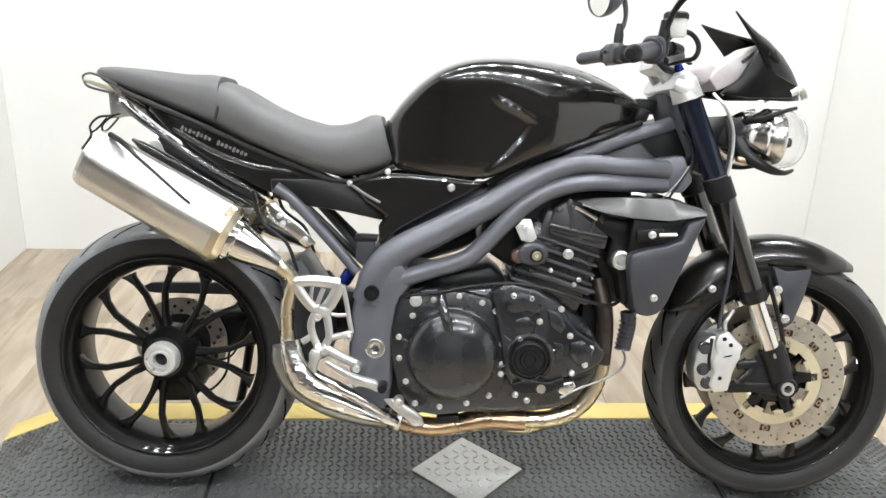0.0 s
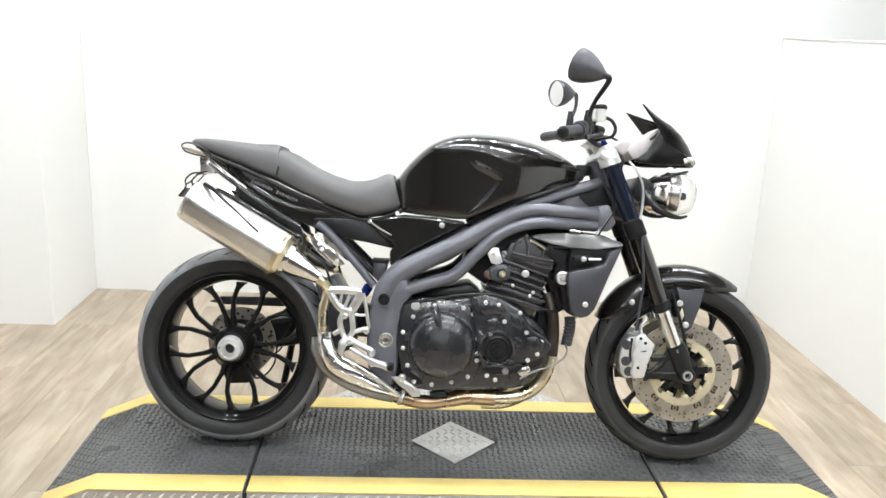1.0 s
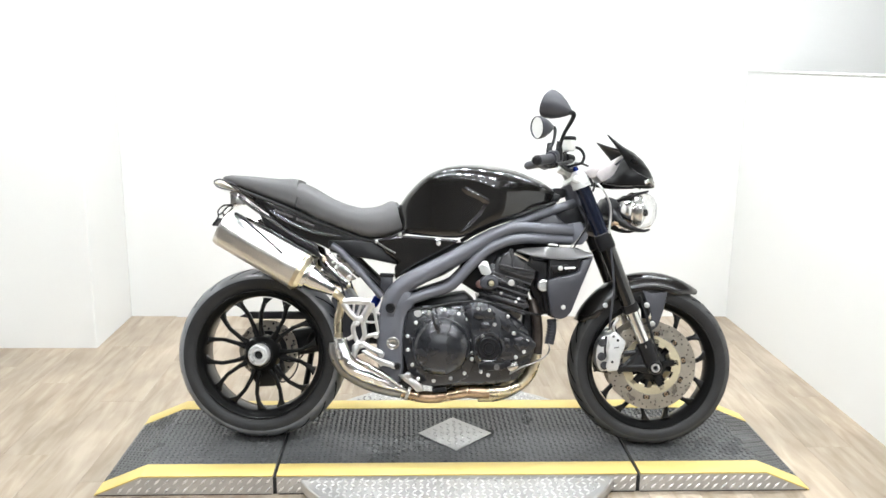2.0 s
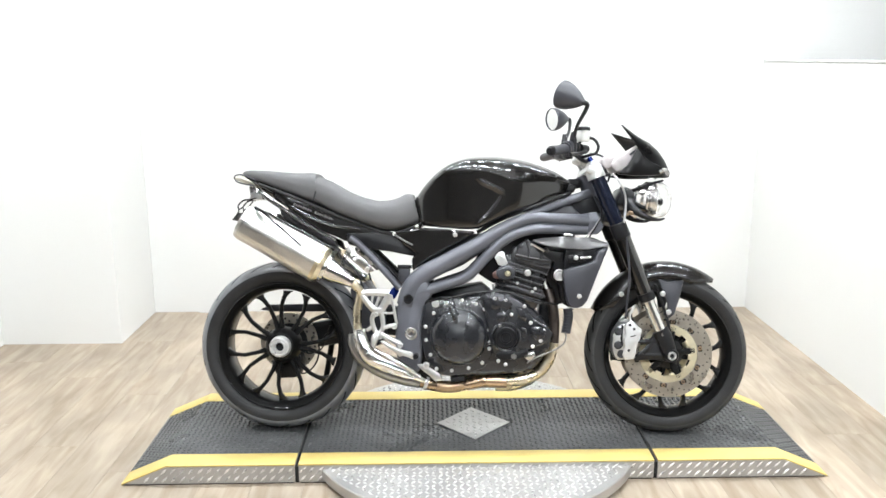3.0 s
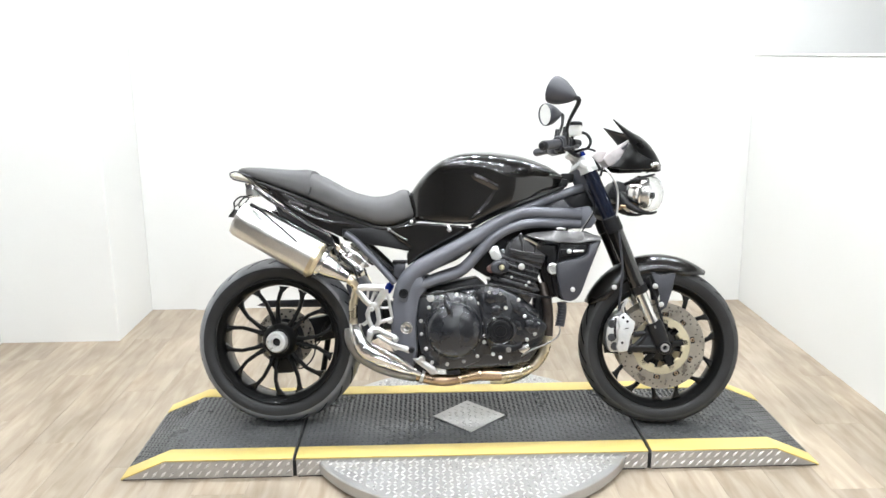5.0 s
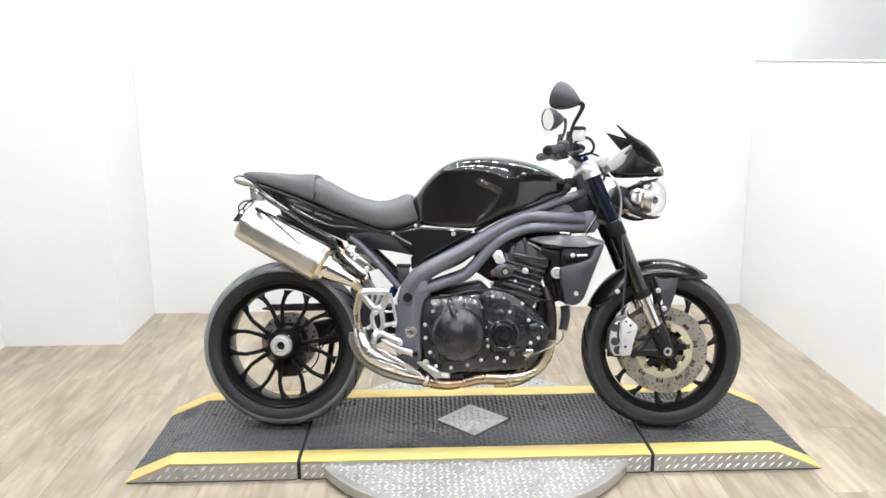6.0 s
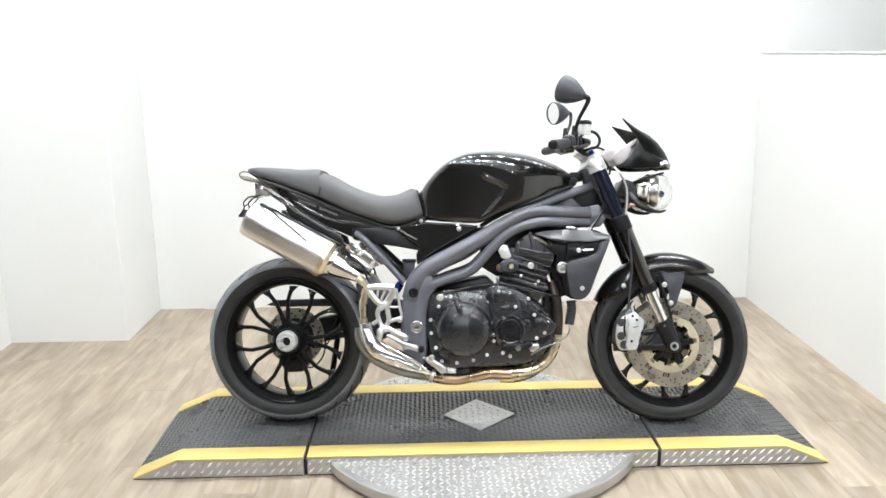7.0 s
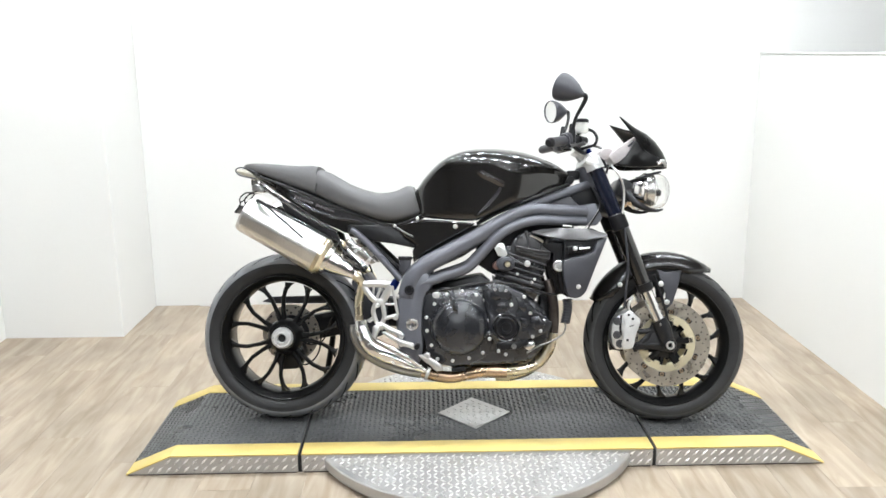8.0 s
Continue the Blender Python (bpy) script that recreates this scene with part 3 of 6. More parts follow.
# swingarm, on the left side alone, with its guard
part("swingarm", prism([(-0.20, 0.43), (-0.34, 0.46), (-0.56, 0.40), (-0.74, 0.365), (-0.77, 0.315), (-0.73, 0.265), (-0.55, 0.30), (-0.34, 0.34), (-0.20, 0.33)], 0.095, 0.155, 0.014), SATIN, bike, "black single-sided swingarm")
part("chain_guard", prism([(-0.84, 0.435), (-0.80, 0.455), (-0.52, 0.462), (-0.36, 0.50), (-0.34, 0.475), (-0.52, 0.430), (-0.79, 0.428)], 0.10, 0.12, 0.004), PLASTIC, bike)
part("hugger", prism([(-0.40, 0.30), (-0.42, 0.42), (-0.46, 0.53), (-0.40, 0.56), (-0.34, 0.47), (-0.33, 0.33)], -0.085, 0.085, 0.012), PLASTIC, bike, "black inner mudguard ahead of the rear tyre")
part("rear_caliper", prism([(-0.745, 0.180), (-0.670, 0.185), (-0.645, 0.235), (-0.66, 0.285), (-0.76, 0.275), (-0.770, 0.235)], 0.0, 0.085, 0.012), SATIN, bike)

part("brake_line", tube([(-0.551, 0.05, 0.38), (-0.577, 0.05, 0.329), (-0.593, 0.05, 0.305), (-0.602, 0.05, 0.247), (-0.628, 0.05, 0.209), (-0.659, 0.05, 0.194), (-0.688, 0.05, 0.213)], 0.003, 8), SATIN, bike, "thin black brake line")
part("brake_line", tube([(-0.56, 0.06, 0.353), (-0.588, 0.06, 0.289), (-0.635, 0.06, 0.271), (-0.671, 0.06, 0.286)], 0.0026, 8), SATIN, bike)

# engine
crank = part("engine", prism([(-0.159, 0.479), (-0.093, 0.506), (0.031, 0.52), (0.184, 0.495), (0.259, 0.429), (0.286, 0.371), (0.271, 0.314), (0.224, 0.252), (0.173, 0.236), (0.05, 0.225), (-0.095, 0.221), (-0.152, 0.238), (-0.181, 0.31), (-0.176, 0.413)], -0.145, 0.145, 0.018, segments=3), ENGINE, bike, "black engine with bolted side covers")
CL = (-0.052, 0.366)
part("clutch_cover", lathe([(0.0, -0.2075), (0.030, -0.207), (0.034, -0.2055), (0.056, -0.2045), (0.078, -0.199), (0.092, -0.191), (0.099, -0.180), (0.102, -0.168), (0.1025, -0.161), (0.105, -0.160), (0.111, -0.1595), (0.112, -0.140), (0.0, -0.140)], (CL[0], 0, CL[1]), sides=64), ENGINE, crank, "large round black clutch cover")
part("cover_tab", box((-0.156, -0.160, 0.388), (0.016, 0.016, 0.020), 0.003), ENGINE, crank)
part("cover_rib", tube([(-0.08, -0.165, 0.501), (-0.076, -0.186, 0.478), (-0.067, -0.198, 0.448), (-0.059, -0.199, 0.418)], [0.007, 0.011, 0.012, 0.008], 10), ENGINE, crank)
part("case_flange", prism([(-0.171, 0.492), (-0.113, 0.51), (-0.031, 0.508), (0.055, 0.487), (0.071, 0.413), (0.071, 0.31), (0.042, 0.256), (-0.016, 0.232), (-0.082, 0.223), (-0.14, 0.232), (-0.169, 0.279), (-0.187, 0.352), (-0.188, 0.414)], -0.158, -0.13, 0.006), ENGINE, crank)
part("alternator_cover", prism([(0.026, 0.512), (0.050, 0.527), (0.076, 0.531), (0.128, 0.519), (0.182, 0.489), (0.205, 0.452), (0.222, 0.432), (0.262, 0.410), (0.284, 0.385), (0.278, 0.362), (0.255, 0.345), (0.215, 0.328), (0.183, 0.320), (0.121, 0.296), (0.078, 0.303), (0.062, 0.335), (0.054, 0.395), (0.040, 0.465)], -0.176, -0.13, 0.008, segments=3), ENGINE, crank, "black crank end cover")
for outline, d in (([(0.062, 0.500), (0.090, 0.514), (0.122, 0.508), (0.142, 0.486), (0.136, 0.468), (0.104, 0.474), (0.080, 0.466), (0.062, 0.474)], 0.1830), ([(0.082, 0.452), (0.108, 0.462), (0.128, 0.444), (0.112, 0.420), (0.084, 0.424)], 0.1800), ([(0.150, 0.478), (0.174, 0.474), (0.194, 0.440), (0.184, 0.424), (0.160, 0.440)], 0.1815), ([(0.205, 0.405), (0.232, 0.412), (0.258, 0.392), (0.252, 0.368), (0.226, 0.356), (0.205, 0.376)], 0.1850), ([(0.168, 0.406), (0.190, 0.400), (0.192, 0.372), (0.176, 0.366)], 0.1800)):
    part("cover_boss", prism(outline, -d, -0.165, 0.0035, segments=2), ENGINE, crank)
part("cap_collar", lathe([(0.044, -0.172), (0.046, -0.183), (0.050, -0.184), (0.055, -0.180), (0.056, -0.170), (0.044, -0.168)], (0.116, 0, 0.368), sides=40, closed=True), ENGINE, crank)
for k in range(6):
    a = radians(20 + 60 * k)
    part("cover_rib", tube([(0.116 + 0.054 * math.cos(a), -0.177, 0.368 + 0.054 * math.sin(a)), (0.116 + 0.072 * math.cos(a), -0.175, 0.368 + 0.072 * math.sin(a))], 0.0028, 6), ENGINE, crank)
C2 = (0.116, 0.368)
part("inspection_cap", lathe([(0, -0.196), (0.012, -0.196), (0.014, -0.199), (0.020, -0.199), (0.022, -0.194), (0.032, -0.194), (0.035, -0.198), (0.039, -0.197), (0.042, -0.188), (0.043, -0.17), (0, -0.17)], (C2[0], 0, C2[1]), sides=40), SATIN, crank)
bolts([(-0.142, 0.45), (-0.171, 0.401), (-0.169, 0.353), (-0.153, 0.3), (-0.131, 0.25), (-0.076, 0.244), (-0.016, 0.254), (0.033, 0.273), (0.058, 0.324), (0.058, 0.347), (0.056, 0.392), (0.057, 0.418), (0.04, 0.466), (0.01, 0.484), (-0.097, 0.487), (-0.041, 0.497)], -0.158, 0.0062, crank)
bolts([(0.077, 0.505), (0.116, 0.501), (0.182, 0.479), (0.136, 0.45), (0.095, 0.41), (0.204, 0.42), (0.251, 0.393), (0.24, 0.356), (0.212, 0.336), (0.116, 0.271), (0.09, 0.283)], -0.178, 0.0062, crank)
bolts([(-0.136, 0.484)], -0.158, 0.0125, crank)
part("oil_bracket", prism([(0.082, 0.312), (0.111, 0.32), (0.162, 0.316), (0.193, 0.328), (0.197, 0.308), (0.162, 0.291), (0.107, 0.287), (0.082, 0.295)], -0.185, -0.15, 0.004), SATIN, crank)
part("shift_boss", lathe([(0, -0.188), (0.010, -0.188), (0.012, -0.183), (0.012, -0.15), (0, -0.15)], (0.145, 0, 0.301), sides=16), ALLOY, crank)
part("pressure_switch", prism([(0.186, 0.312), (0.217, 0.32), (0.223, 0.304), (0.2, 0.284), (0.184, 0.292)], -0.182, -0.15, 0.004), ALLOY, crank)
part("oil_pipe", tube([(0.192, -0.165, 0.275), (0.233, -0.165, 0.299), (0.284, -0.165, 0.32), (0.321, -0.165, 0.344), (0.331, -0.165, 0.369), (0.33, -0.14, 0.382)], 0.0030, 8), GREYPIPE, bike, "thin silver oil pipe")
part("engine_mount", prism([(-0.258, 0.472), (-0.115, 0.509), (-0.117, 0.209), (-0.18, 0.198), (-0.243, 0.219), (-0.272, 0.325)], -0.108, 0.108, 0.006), SATIN, crank)
part("sump", prism([(-0.117, 0.23), (0.186, 0.24), (0.165, 0.209), (0.071, 0.194), (-0.075, 0.194)], -0.05, 0.08, 0.012), ENGINE, crank)
part("drain_tab", prism([(-0.082, 0.215), (-0.033, 0.222), (-0.029, 0.205), (-0.078, 0.201)], -0.15, -0.12, 0.002), SATIN, crank)

# cylinder block, leaning forward, with fins
TILT_FWD = Matrix.Translation((0.175, 0, 0.575)) @ Matrix.Rotation(radians(17), 4, "Y")
part("cylinder_block", box((0, 0, 0), (0.165, 0.26, 0.17), 0.012, TILT_FWD @ Matrix.Translation((0, 0, -0.012))), ENGINE, crank)
for k in range(6):
    part("fin", box((0, 0, 0), (0.180 - 0.004 * k, 0.288, 0.0065), 0.002, TILT_FWD @ Matrix.Translation((0.002, 0, -0.066 + 0.0215 * k))), BARREL, crank)
head = TILT_FWD @ Matrix.Translation((0.010, 0, 0.090))
part("cylinder_head", box((0, 0, 0), (0.150, 0.27, 0.07), 0.016, head @ Matrix.Translation((0, 0, -0.018))), BARREL, crank)
cover = part("cam_cover", prism([(0.149, 0.66), (0.162, 0.698), (0.185, 0.711), (0.213, 0.707), (0.223, 0.7), (0.254, 0.68), (0.277, 0.661), (0.281, 0.639), (0.275, 0.608), (0.234, 0.615), (0.151, 0.64)], -0.150, 0.150, 0.013, segments=3), BARREL, crank, "ribbed dark grey cam cover")
for pts in ([(0.151, -0.152, 0.66), (0.173, -0.152, 0.656), (0.196, -0.152, 0.651), (0.232, -0.152, 0.645), (0.277, -0.152, 0.638)], [(0.188, -0.152, 0.709), (0.193, -0.152, 0.694), (0.197, -0.152, 0.677), (0.197, -0.152, 0.653)], [(0.248, -0.152, 0.679), (0.245, -0.152, 0.664), (0.241, -0.152, 0.646)]):
    part("cover_rib", tube(pts, 0.0042, 8), BARREL, cover)
for outline in ([(0.183, 0.71), (0.19, 0.719), (0.198, 0.716), (0.2, 0.705), (0.191, 0.701)], [(0.255, 0.681), (0.26, 0.691), (0.27, 0.686), (0.272, 0.67), (0.261, 0.667)], [(0.162, 0.695), (0.171, 0.703), (0.178, 0.699), (0.175, 0.689), (0.166, 0.686)]):
    part("cover_lug", prism(outline, -0.158, -0.10, 0.004), BARREL, cover)
part("cover_strap", tube([(0.203, -0.156, 0.7), (0.217, -0.156, 0.695), (0.235, -0.156, 0.686), (0.252, -0.156, 0.676)], 0.0045, 8), BOLT, cover)
for pts in ([(0.158, -0.154, 0.648), (0.185, -0.154, 0.641), (0.214, -0.154, 0.637)], [(0.223, -0.154, 0.632), (0.244, -0.154, 0.628), (0.269, -0.154, 0.626)]):
    part("cover_groove", tube(pts, 0.0022, 6), SEAM, cover)
part("bracket_tab", prism([(0.075, 0.653), (0.09, 0.672), (0.108, 0.672), (0.123, 0.631), (0.11, 0.619), (0.088, 0.625)], -0.160, -0.152, 0.002), CAST, crank, "bare alloy bracket tab")
cap = part("plug_cap", prism([(0.081, 0.607), (0.098, 0.62), (0.122, 0.625), (0.141, 0.619), (0.15, 0.6), (0.144, 0.579), (0.121, 0.571), (0.094, 0.574), (0.081, 0.585)], -0.178, -0.13, 0.010, segments=3), PLASTIC, crank, "dark grey rubber cap with brass centre")
part("cap_end", prism([(0.067, 0.591), (0.07, 0.6), (0.081, 0.606), (0.093, 0.603), (0.095, 0.58), (0.083, 0.573), (0.069, 0.581)], -0.172, -0.14, 0.006), AMBER, cap, "brown red rubber end")
part("cap_rim", lathe([(0.011, -0.184), (0.014, -0.184), (0.016, -0.176), (0.011, -0.172)], (0.122, 0, 0.595), sides=20, closed=True), SATIN, cap)
part("cap_centre", lathe([(0, -0.184), (0.005, -0.184), (0.007, -0.180), (0.0105, -0.179), (0.011, -0.170), (0, -0.170)], (0.122, 0, 0.595), sides=16), GOLD, cap)
bolts([(0.194, 0.597), (0.309, 0.592)], -0.152, 0.0105, crank)
part("thermostat", prism([(0.294, 0.598), (0.304, 0.606), (0.321, 0.605), (0.329, 0.592), (0.325, 0.573), (0.309, 0.569), (0.296, 0.579)], -0.148, -0.09, 0.008), SATIN, crank)
bolts([(0.095, 0.654)], -0.161, 0.0055, crank)
bolts([(0.158, 0.559), (0.221, 0.54), (0.211, 0.529)], -0.148, 0.005, crank)
part("barrel_flange", prism([(0.112, 0.557), (0.161, 0.546), (0.209, 0.53), (0.258, 0.517), (0.258, 0.508), (0.21, 0.517), (0.157, 0.533), (0.113, 0.546)], -0.148, -0.12, 0.003), BARREL, crank)
part("clutch_cable", tube([(-0.192, -0.15, 0.475), (-0.154, -0.16, 0.495), (-0.092, -0.17, 0.505), (-0.01, -0.17, 0.523), (0.071, -0.17, 0.531), (0.153, -0.17, 0.521), (0.234, -0.17, 0.498), (0.296, -0.15, 0.486), (0.336, -0.12, 0.509)], 0.0042, 8), SATIN, bike, "thin black cable")
part("coolant_hose", tube([(0.34, -0.12, 0.467), (0.344, -0.12, 0.44), (0.340, -0.12, 0.409), (0.334, -0.12, 0.380)], 0.0165, 14), PLASTIC, bike, "black ribbed hose")
for k in range(9):
    a, b = [(0.345, 0.465), (0.334, 0.382)]
    part("hose_rib", lathe([(0.014, -0.002), (0.019, -0.001), (0.019, 0.001), (0.014, 0.002)], (a[0] + (b[0] - a[0]) * k / 8, -0.12, a[1] + (b[1] - a[1]) * k / 8), (0, 0.0, 1), 12, closed=True), PLASTIC, bike)
for k, pts in enumerate(([(0.273, -0.09, 0.532), (0.288, -0.11, 0.471), (0.294, -0.11, 0.408), (0.291, -0.11, 0.342), (0.275, -0.11, 0.279), (0.237, -0.11, 0.231), (0.179, -0.11, 0.206), (0.102, -0.1, 0.198)], [(0.273, 0, 0.505), (0.293, 0, 0.397), (0.289, 0, 0.311), (0.261, -0.02, 0.245), (0.21, -0.05, 0.199), (0.145, -0.08, 0.18), (0.082, -0.09, 0.18)], [(0.25, 0.09, 0.535), (0.288, 0.09, 0.47), (0.294, 0.09, 0.36), (0.272, 0.085, 0.262), (0.22, 0.06, 0.212), (0.12, 0.0, 0.196), (0.06, -0.04, 0.19)])):
    pipe = part("exhaust_header", tube(pts[3:], 0.0195, 14), TINT, bike, "pale gold heat-tinted exhaust header")
    part("header_top", tube(pts[:4], 0.0192, 14), BURNT, pipe, "burnt brown upper pipe")
part("exhaust_collector", tube([(0.123, -0.1, 0.196), (0.082, -0.1, 0.198), (0.034, -0.1, 0.198), (-0.023, -0.1, 0.186), (-0.086, -0.1, 0.175), (-0.149, -0.1, 0.182), (-0.205, -0.1, 0.198), (-0.243, -0.1, 0.211)], [0.023, 0.025, 0.025, 0.023, 0.022, 0.022, 0.023, 0.023], 20), HEATED, bike, "copper-tinted exhaust collector")
for x, z in [(-0.17, 0.188), (-0.197, 0.196)]:
    part("pipe_clamp", lathe([(0.022, -0.006), (0.026, -0.006), (0.026, 0.006), (0.022, 0.006)], (x, -0.10, z), (0.93, 0, -0.3), 20, closed=True), BOLT, bike)
# Link pipe below the shield; its darker steel carries the shading of the lower band.
shield = part("exhaust_shield", tube([(-0.43, -0.155, 0.372), (-0.428, -0.155, 0.335), (-0.400, -0.150, 0.283), (-0.335, -0.140, 0.239), (-0.262, -0.125, 0.211), (-0.195, -0.11, 0.195)], [0.020, 0.022, 0.024, 0.025, 0.025, 0.024], 20, flat=0.9), GREYPIPE, bike, "exhaust link pipe, duller steel for its shaded lower band")


def shell(points, widths, depths, y, n=20):
    """A swept half-round cover standing out from the plane y towards the right side."""
    mid = smooth_path([(x, y, z) for x, z in points], 5)
    rings = []
    for i, q in enumerate(mid):
        t = (mid[min(i + 1, len(mid) - 1)] - mid[max(i - 1, 0)]).normalized()
        across = Vector((t.z, 0, -t.x))
        w, e = (float(np.interp(i / 5, range(len(widths)), row)) for row in (widths, depths))
        rings.append(ringof(q, across, (0, -1, 0), w, e, n, 2.3))
    return loft(rings)


part("shield_shell", shell([(-0.407, 0.392), (-0.397, 0.345), (-0.372, 0.300), (-0.318, 0.270), (-0.248, 0.242), (-0.168, 0.208)], [0.021, 0.026, 0.034, 0.034, 0.027, 0.009], [0.018, 0.024, 0.030, 0.030, 0.024, 0.012], -0.172), PRESSED, shield, "chromed heat shield with pressed slots")
part("shield_rib", shell([(-0.352, 0.318), (-0.300, 0.292), (-0.240, 0.262), (-0.186, 0.226)], [0.007, 0.011, 0.010, 0.003], [0.006, 0.008, 0.008, 0.003], -0.194), PRESSED, shield)
part("shield_rib", shell([(-0.352, 0.281), (-0.300, 0.262), (-0.250, 0.243), (-0.205, 0.224)], [0.004, 0.007, 0.007, 0.003], [0.005, 0.006, 0.006, 0.003], -0.198), PRESSED, shield)
part("shield_lip", shell([(-0.425, 0.394), (-0.420, 0.345), (-0.402, 0.298), (-0.365, 0.262)], [0.004, 0.005, 0.006, 0.003], [0.006, 0.008, 0.010, 0.004], -0.176), PRESSED, shield)
for pts, r in (([(-0.378, 0.352), (-0.352, 0.321), (-0.322, 0.300)], 0.0030), ([(-0.318, 0.282), (-0.280, 0.266), (-0.240, 0.246)], 0.0034), ([(-0.300, 0.305), (-0.262, 0.286), (-0.226, 0.262)], 0.0030), ([(-0.362, 0.300), (-0.332, 0.284), (-0.306, 0.277)], 0.0026), ([(-0.270, 0.246), (-0.232, 0.232), (-0.200, 0.220)], 0.0022)):
    part("shield_slot", tube([(x, -0.2015, z) for x, z in pts], [r * 0.4, r, r * 0.4], 8), SEAM, shield)

# frame
FU, FL = [(0.41, -0.1, 0.785), (0.351, -0.125, 0.789), (0.288, -0.14, 0.791), (0.227, -0.14, 0.794), (0.166, -0.14, 0.782), (0.094, -0.14, 0.746), (0.011, -0.14, 0.693), (-0.092, -0.14, 0.636), (-0.175, -0.14, 0.59), (-0.221, -0.14, 0.541), (-0.242, -0.14, 0.475)], [(0.406, -0.1, 0.752), (0.319, -0.135, 0.754), (0.236, -0.15, 0.755), (0.165, -0.15, 0.741), (0.103, -0.15, 0.709), (0.052, -0.15, 0.66), (0.011, -0.15, 0.615), (-0.031, -0.15, 0.578), (-0.113, -0.15, 0.549), (-0.192, -0.15, 0.521)]
both(bar([(x, -y, z) for x, y, z in FU], [0.022, 0.021, 0.020, 0.021, 0.023, 0.026, 0.029, 0.031, 0.033, 0.036, 0.036], 16), "main_tube", FRAME, bike, "graphite grey tubular frame rail")
both(bar([(x, -y, z) for x, y, z in FL], [0.019, 0.019, 0.019, 0.019, 0.020, 0.020, 0.020, 0.020, 0.020, 0.019], 14), "lower_tube", FRAME)
both(bar([(x, -y, z) for x, y, z in [(0.425, -0.05, 0.887), (0.368, -0.07, 0.868), (0.305, -0.08, 0.845), (0.219, -0.11, 0.811), (0.146, -0.13, 0.774)]], 0.0165, 12), "top_tube", FRAME)
both(plate([(-0.191, 0.603), (-0.233, 0.571), (-0.262, 0.521), (-0.277, 0.455), (-0.282, 0.352), (-0.272, 0.269), (-0.239, 0.227), (-0.198, 0.223), (-0.183, 0.289), (-0.186, 0.403), (-0.175, 0.48), (-0.138, 0.525)], 0.168, 0.112, 0.020), "pivot_plate", FRAME, bike, "graphite grey swingarm pivot plate")
PV, PG = (-0.222, 0.377), (-0.232, 0.502)
part("pivot_bolt", lathe([(0, -0.168), (0.0075, -0.168), (0.008, -0.173), (0.011, -0.174), (0.013, -0.171), (0.018, -0.171), (0.0195, -0.174), (0.022, -0.173), (0.023, -0.160), (0, -0.160)], (PV[0], 0, PV[1]), sides=32), ALLOY, bike, "large alloy pivot bolt")
part("pivot_plug", lathe([(0, -0.177), (0.011, -0.177), (0.013, -0.184), (0.017, -0.184), (0.018, -0.16), (0, -0.16)], (PG[0], 0, PG[1]), sides=24), SATIN, bike)
part("headstock", tube([(0.415, 0, 0.96), (0.478, 0, 0.80)], 0.036, 24), FRAME, bike)
both(plate([(0.378, 0.807), (0.448, 0.819), (0.473, 0.764), (0.452, 0.735), (0.386, 0.736)], 0.10, 0.03, 0.008), "headstock_gusset", FRAME)
both(plate([(0.317, 0.833), (0.428, 0.899), (0.469, 0.815), (0.39, 0.795), (0.327, 0.791)], 0.055, 0.02, 0.006), "headstock_web", SATIN)
bolts([(0.408, 0.775)], -0.101, 0.007, bike)
both(bar([(x, -y, z) for x, y, z in [(-0.451, -0.12, 0.72), (-0.416, -0.12, 0.695), (-0.343, -0.12, 0.62), (-0.268, -0.12, 0.536)]], 0.0125, 12), "subframe_tube", FRAME, bike, "grey rear subframe tube")
both(bar([(x, -y, z) for x, y, z in [(-0.387, -0.1, 0.678), (-0.335, -0.1, 0.63), (-0.27, -0.1, 0.568)]], 0.008, 10), "subframe_brace", SATIN)
both(plate([(-0.467, 0.737), (-0.302, 0.74), (-0.21, 0.664), (-0.215, 0.652), (-0.303, 0.669), (-0.408, 0.682), (-0.461, 0.695)], 0.11, 0.06, 0.006), "subframe_plate", SATIN)
part("airbox", prism([(-0.16, 0.72), (-0.20, 0.60), (-0.12, 0.585), (-0.04, 0.62), (0.02, 0.66), (0.08, 0.69), (0.03, 0.63), (0.08, 0.56), (0.16, 0.62), (0.20, 0.66), (0.36, 0.70), (0.40, 0.80), (0.34, 0.86), (0.20, 0.82), (0.05, 0.74), (-0.02, 0.735)], -0.075, 0.075, 0.01), PLASTIC, bike, "black airbox under the tank")
part("throttle_body", prism([(0.00, 0.60), (0.08, 0.55), (0.12, 0.62), (0.09, 0.70), (0.02, 0.70)], -0.10, 0.10, 0.012), SATIN, bike)
part("starter_cover", prism([(-0.16, 0.50), (-0.02, 0.49), (0.07, 0.52), (0.03, 0.555), (-0.08, 0.535), (-0.16, 0.545)], -0.10, 0.10, 0.01), SATIN, bike)
part("brake_fluid_tank", prism([(-0.271, 0.611), (-0.23, 0.613), (-0.232, 0.57), (-0.255, 0.553), (-0.272, 0.566)], -0.14, -0.10, 0.004), PLASTIC, bike)
part("fluid_tank_cap", prism([(-0.275, 0.622), (-0.225, 0.621), (-0.225, 0.609), (-0.275, 0.609)], -0.145, -0.095, 0.002), SATIN, bike)
part("shock_spring", tube([(-0.275 + 0.06 * k / 40, 0.03 * math.cos(k * 1.1), 0.50 - 0.18 * k / 40 + 0.03 * math.sin(k * 1.1) * 0.4) for k in range(41)], 0.0045, 6, 3), BLUE, bike, "blue suspension spring")
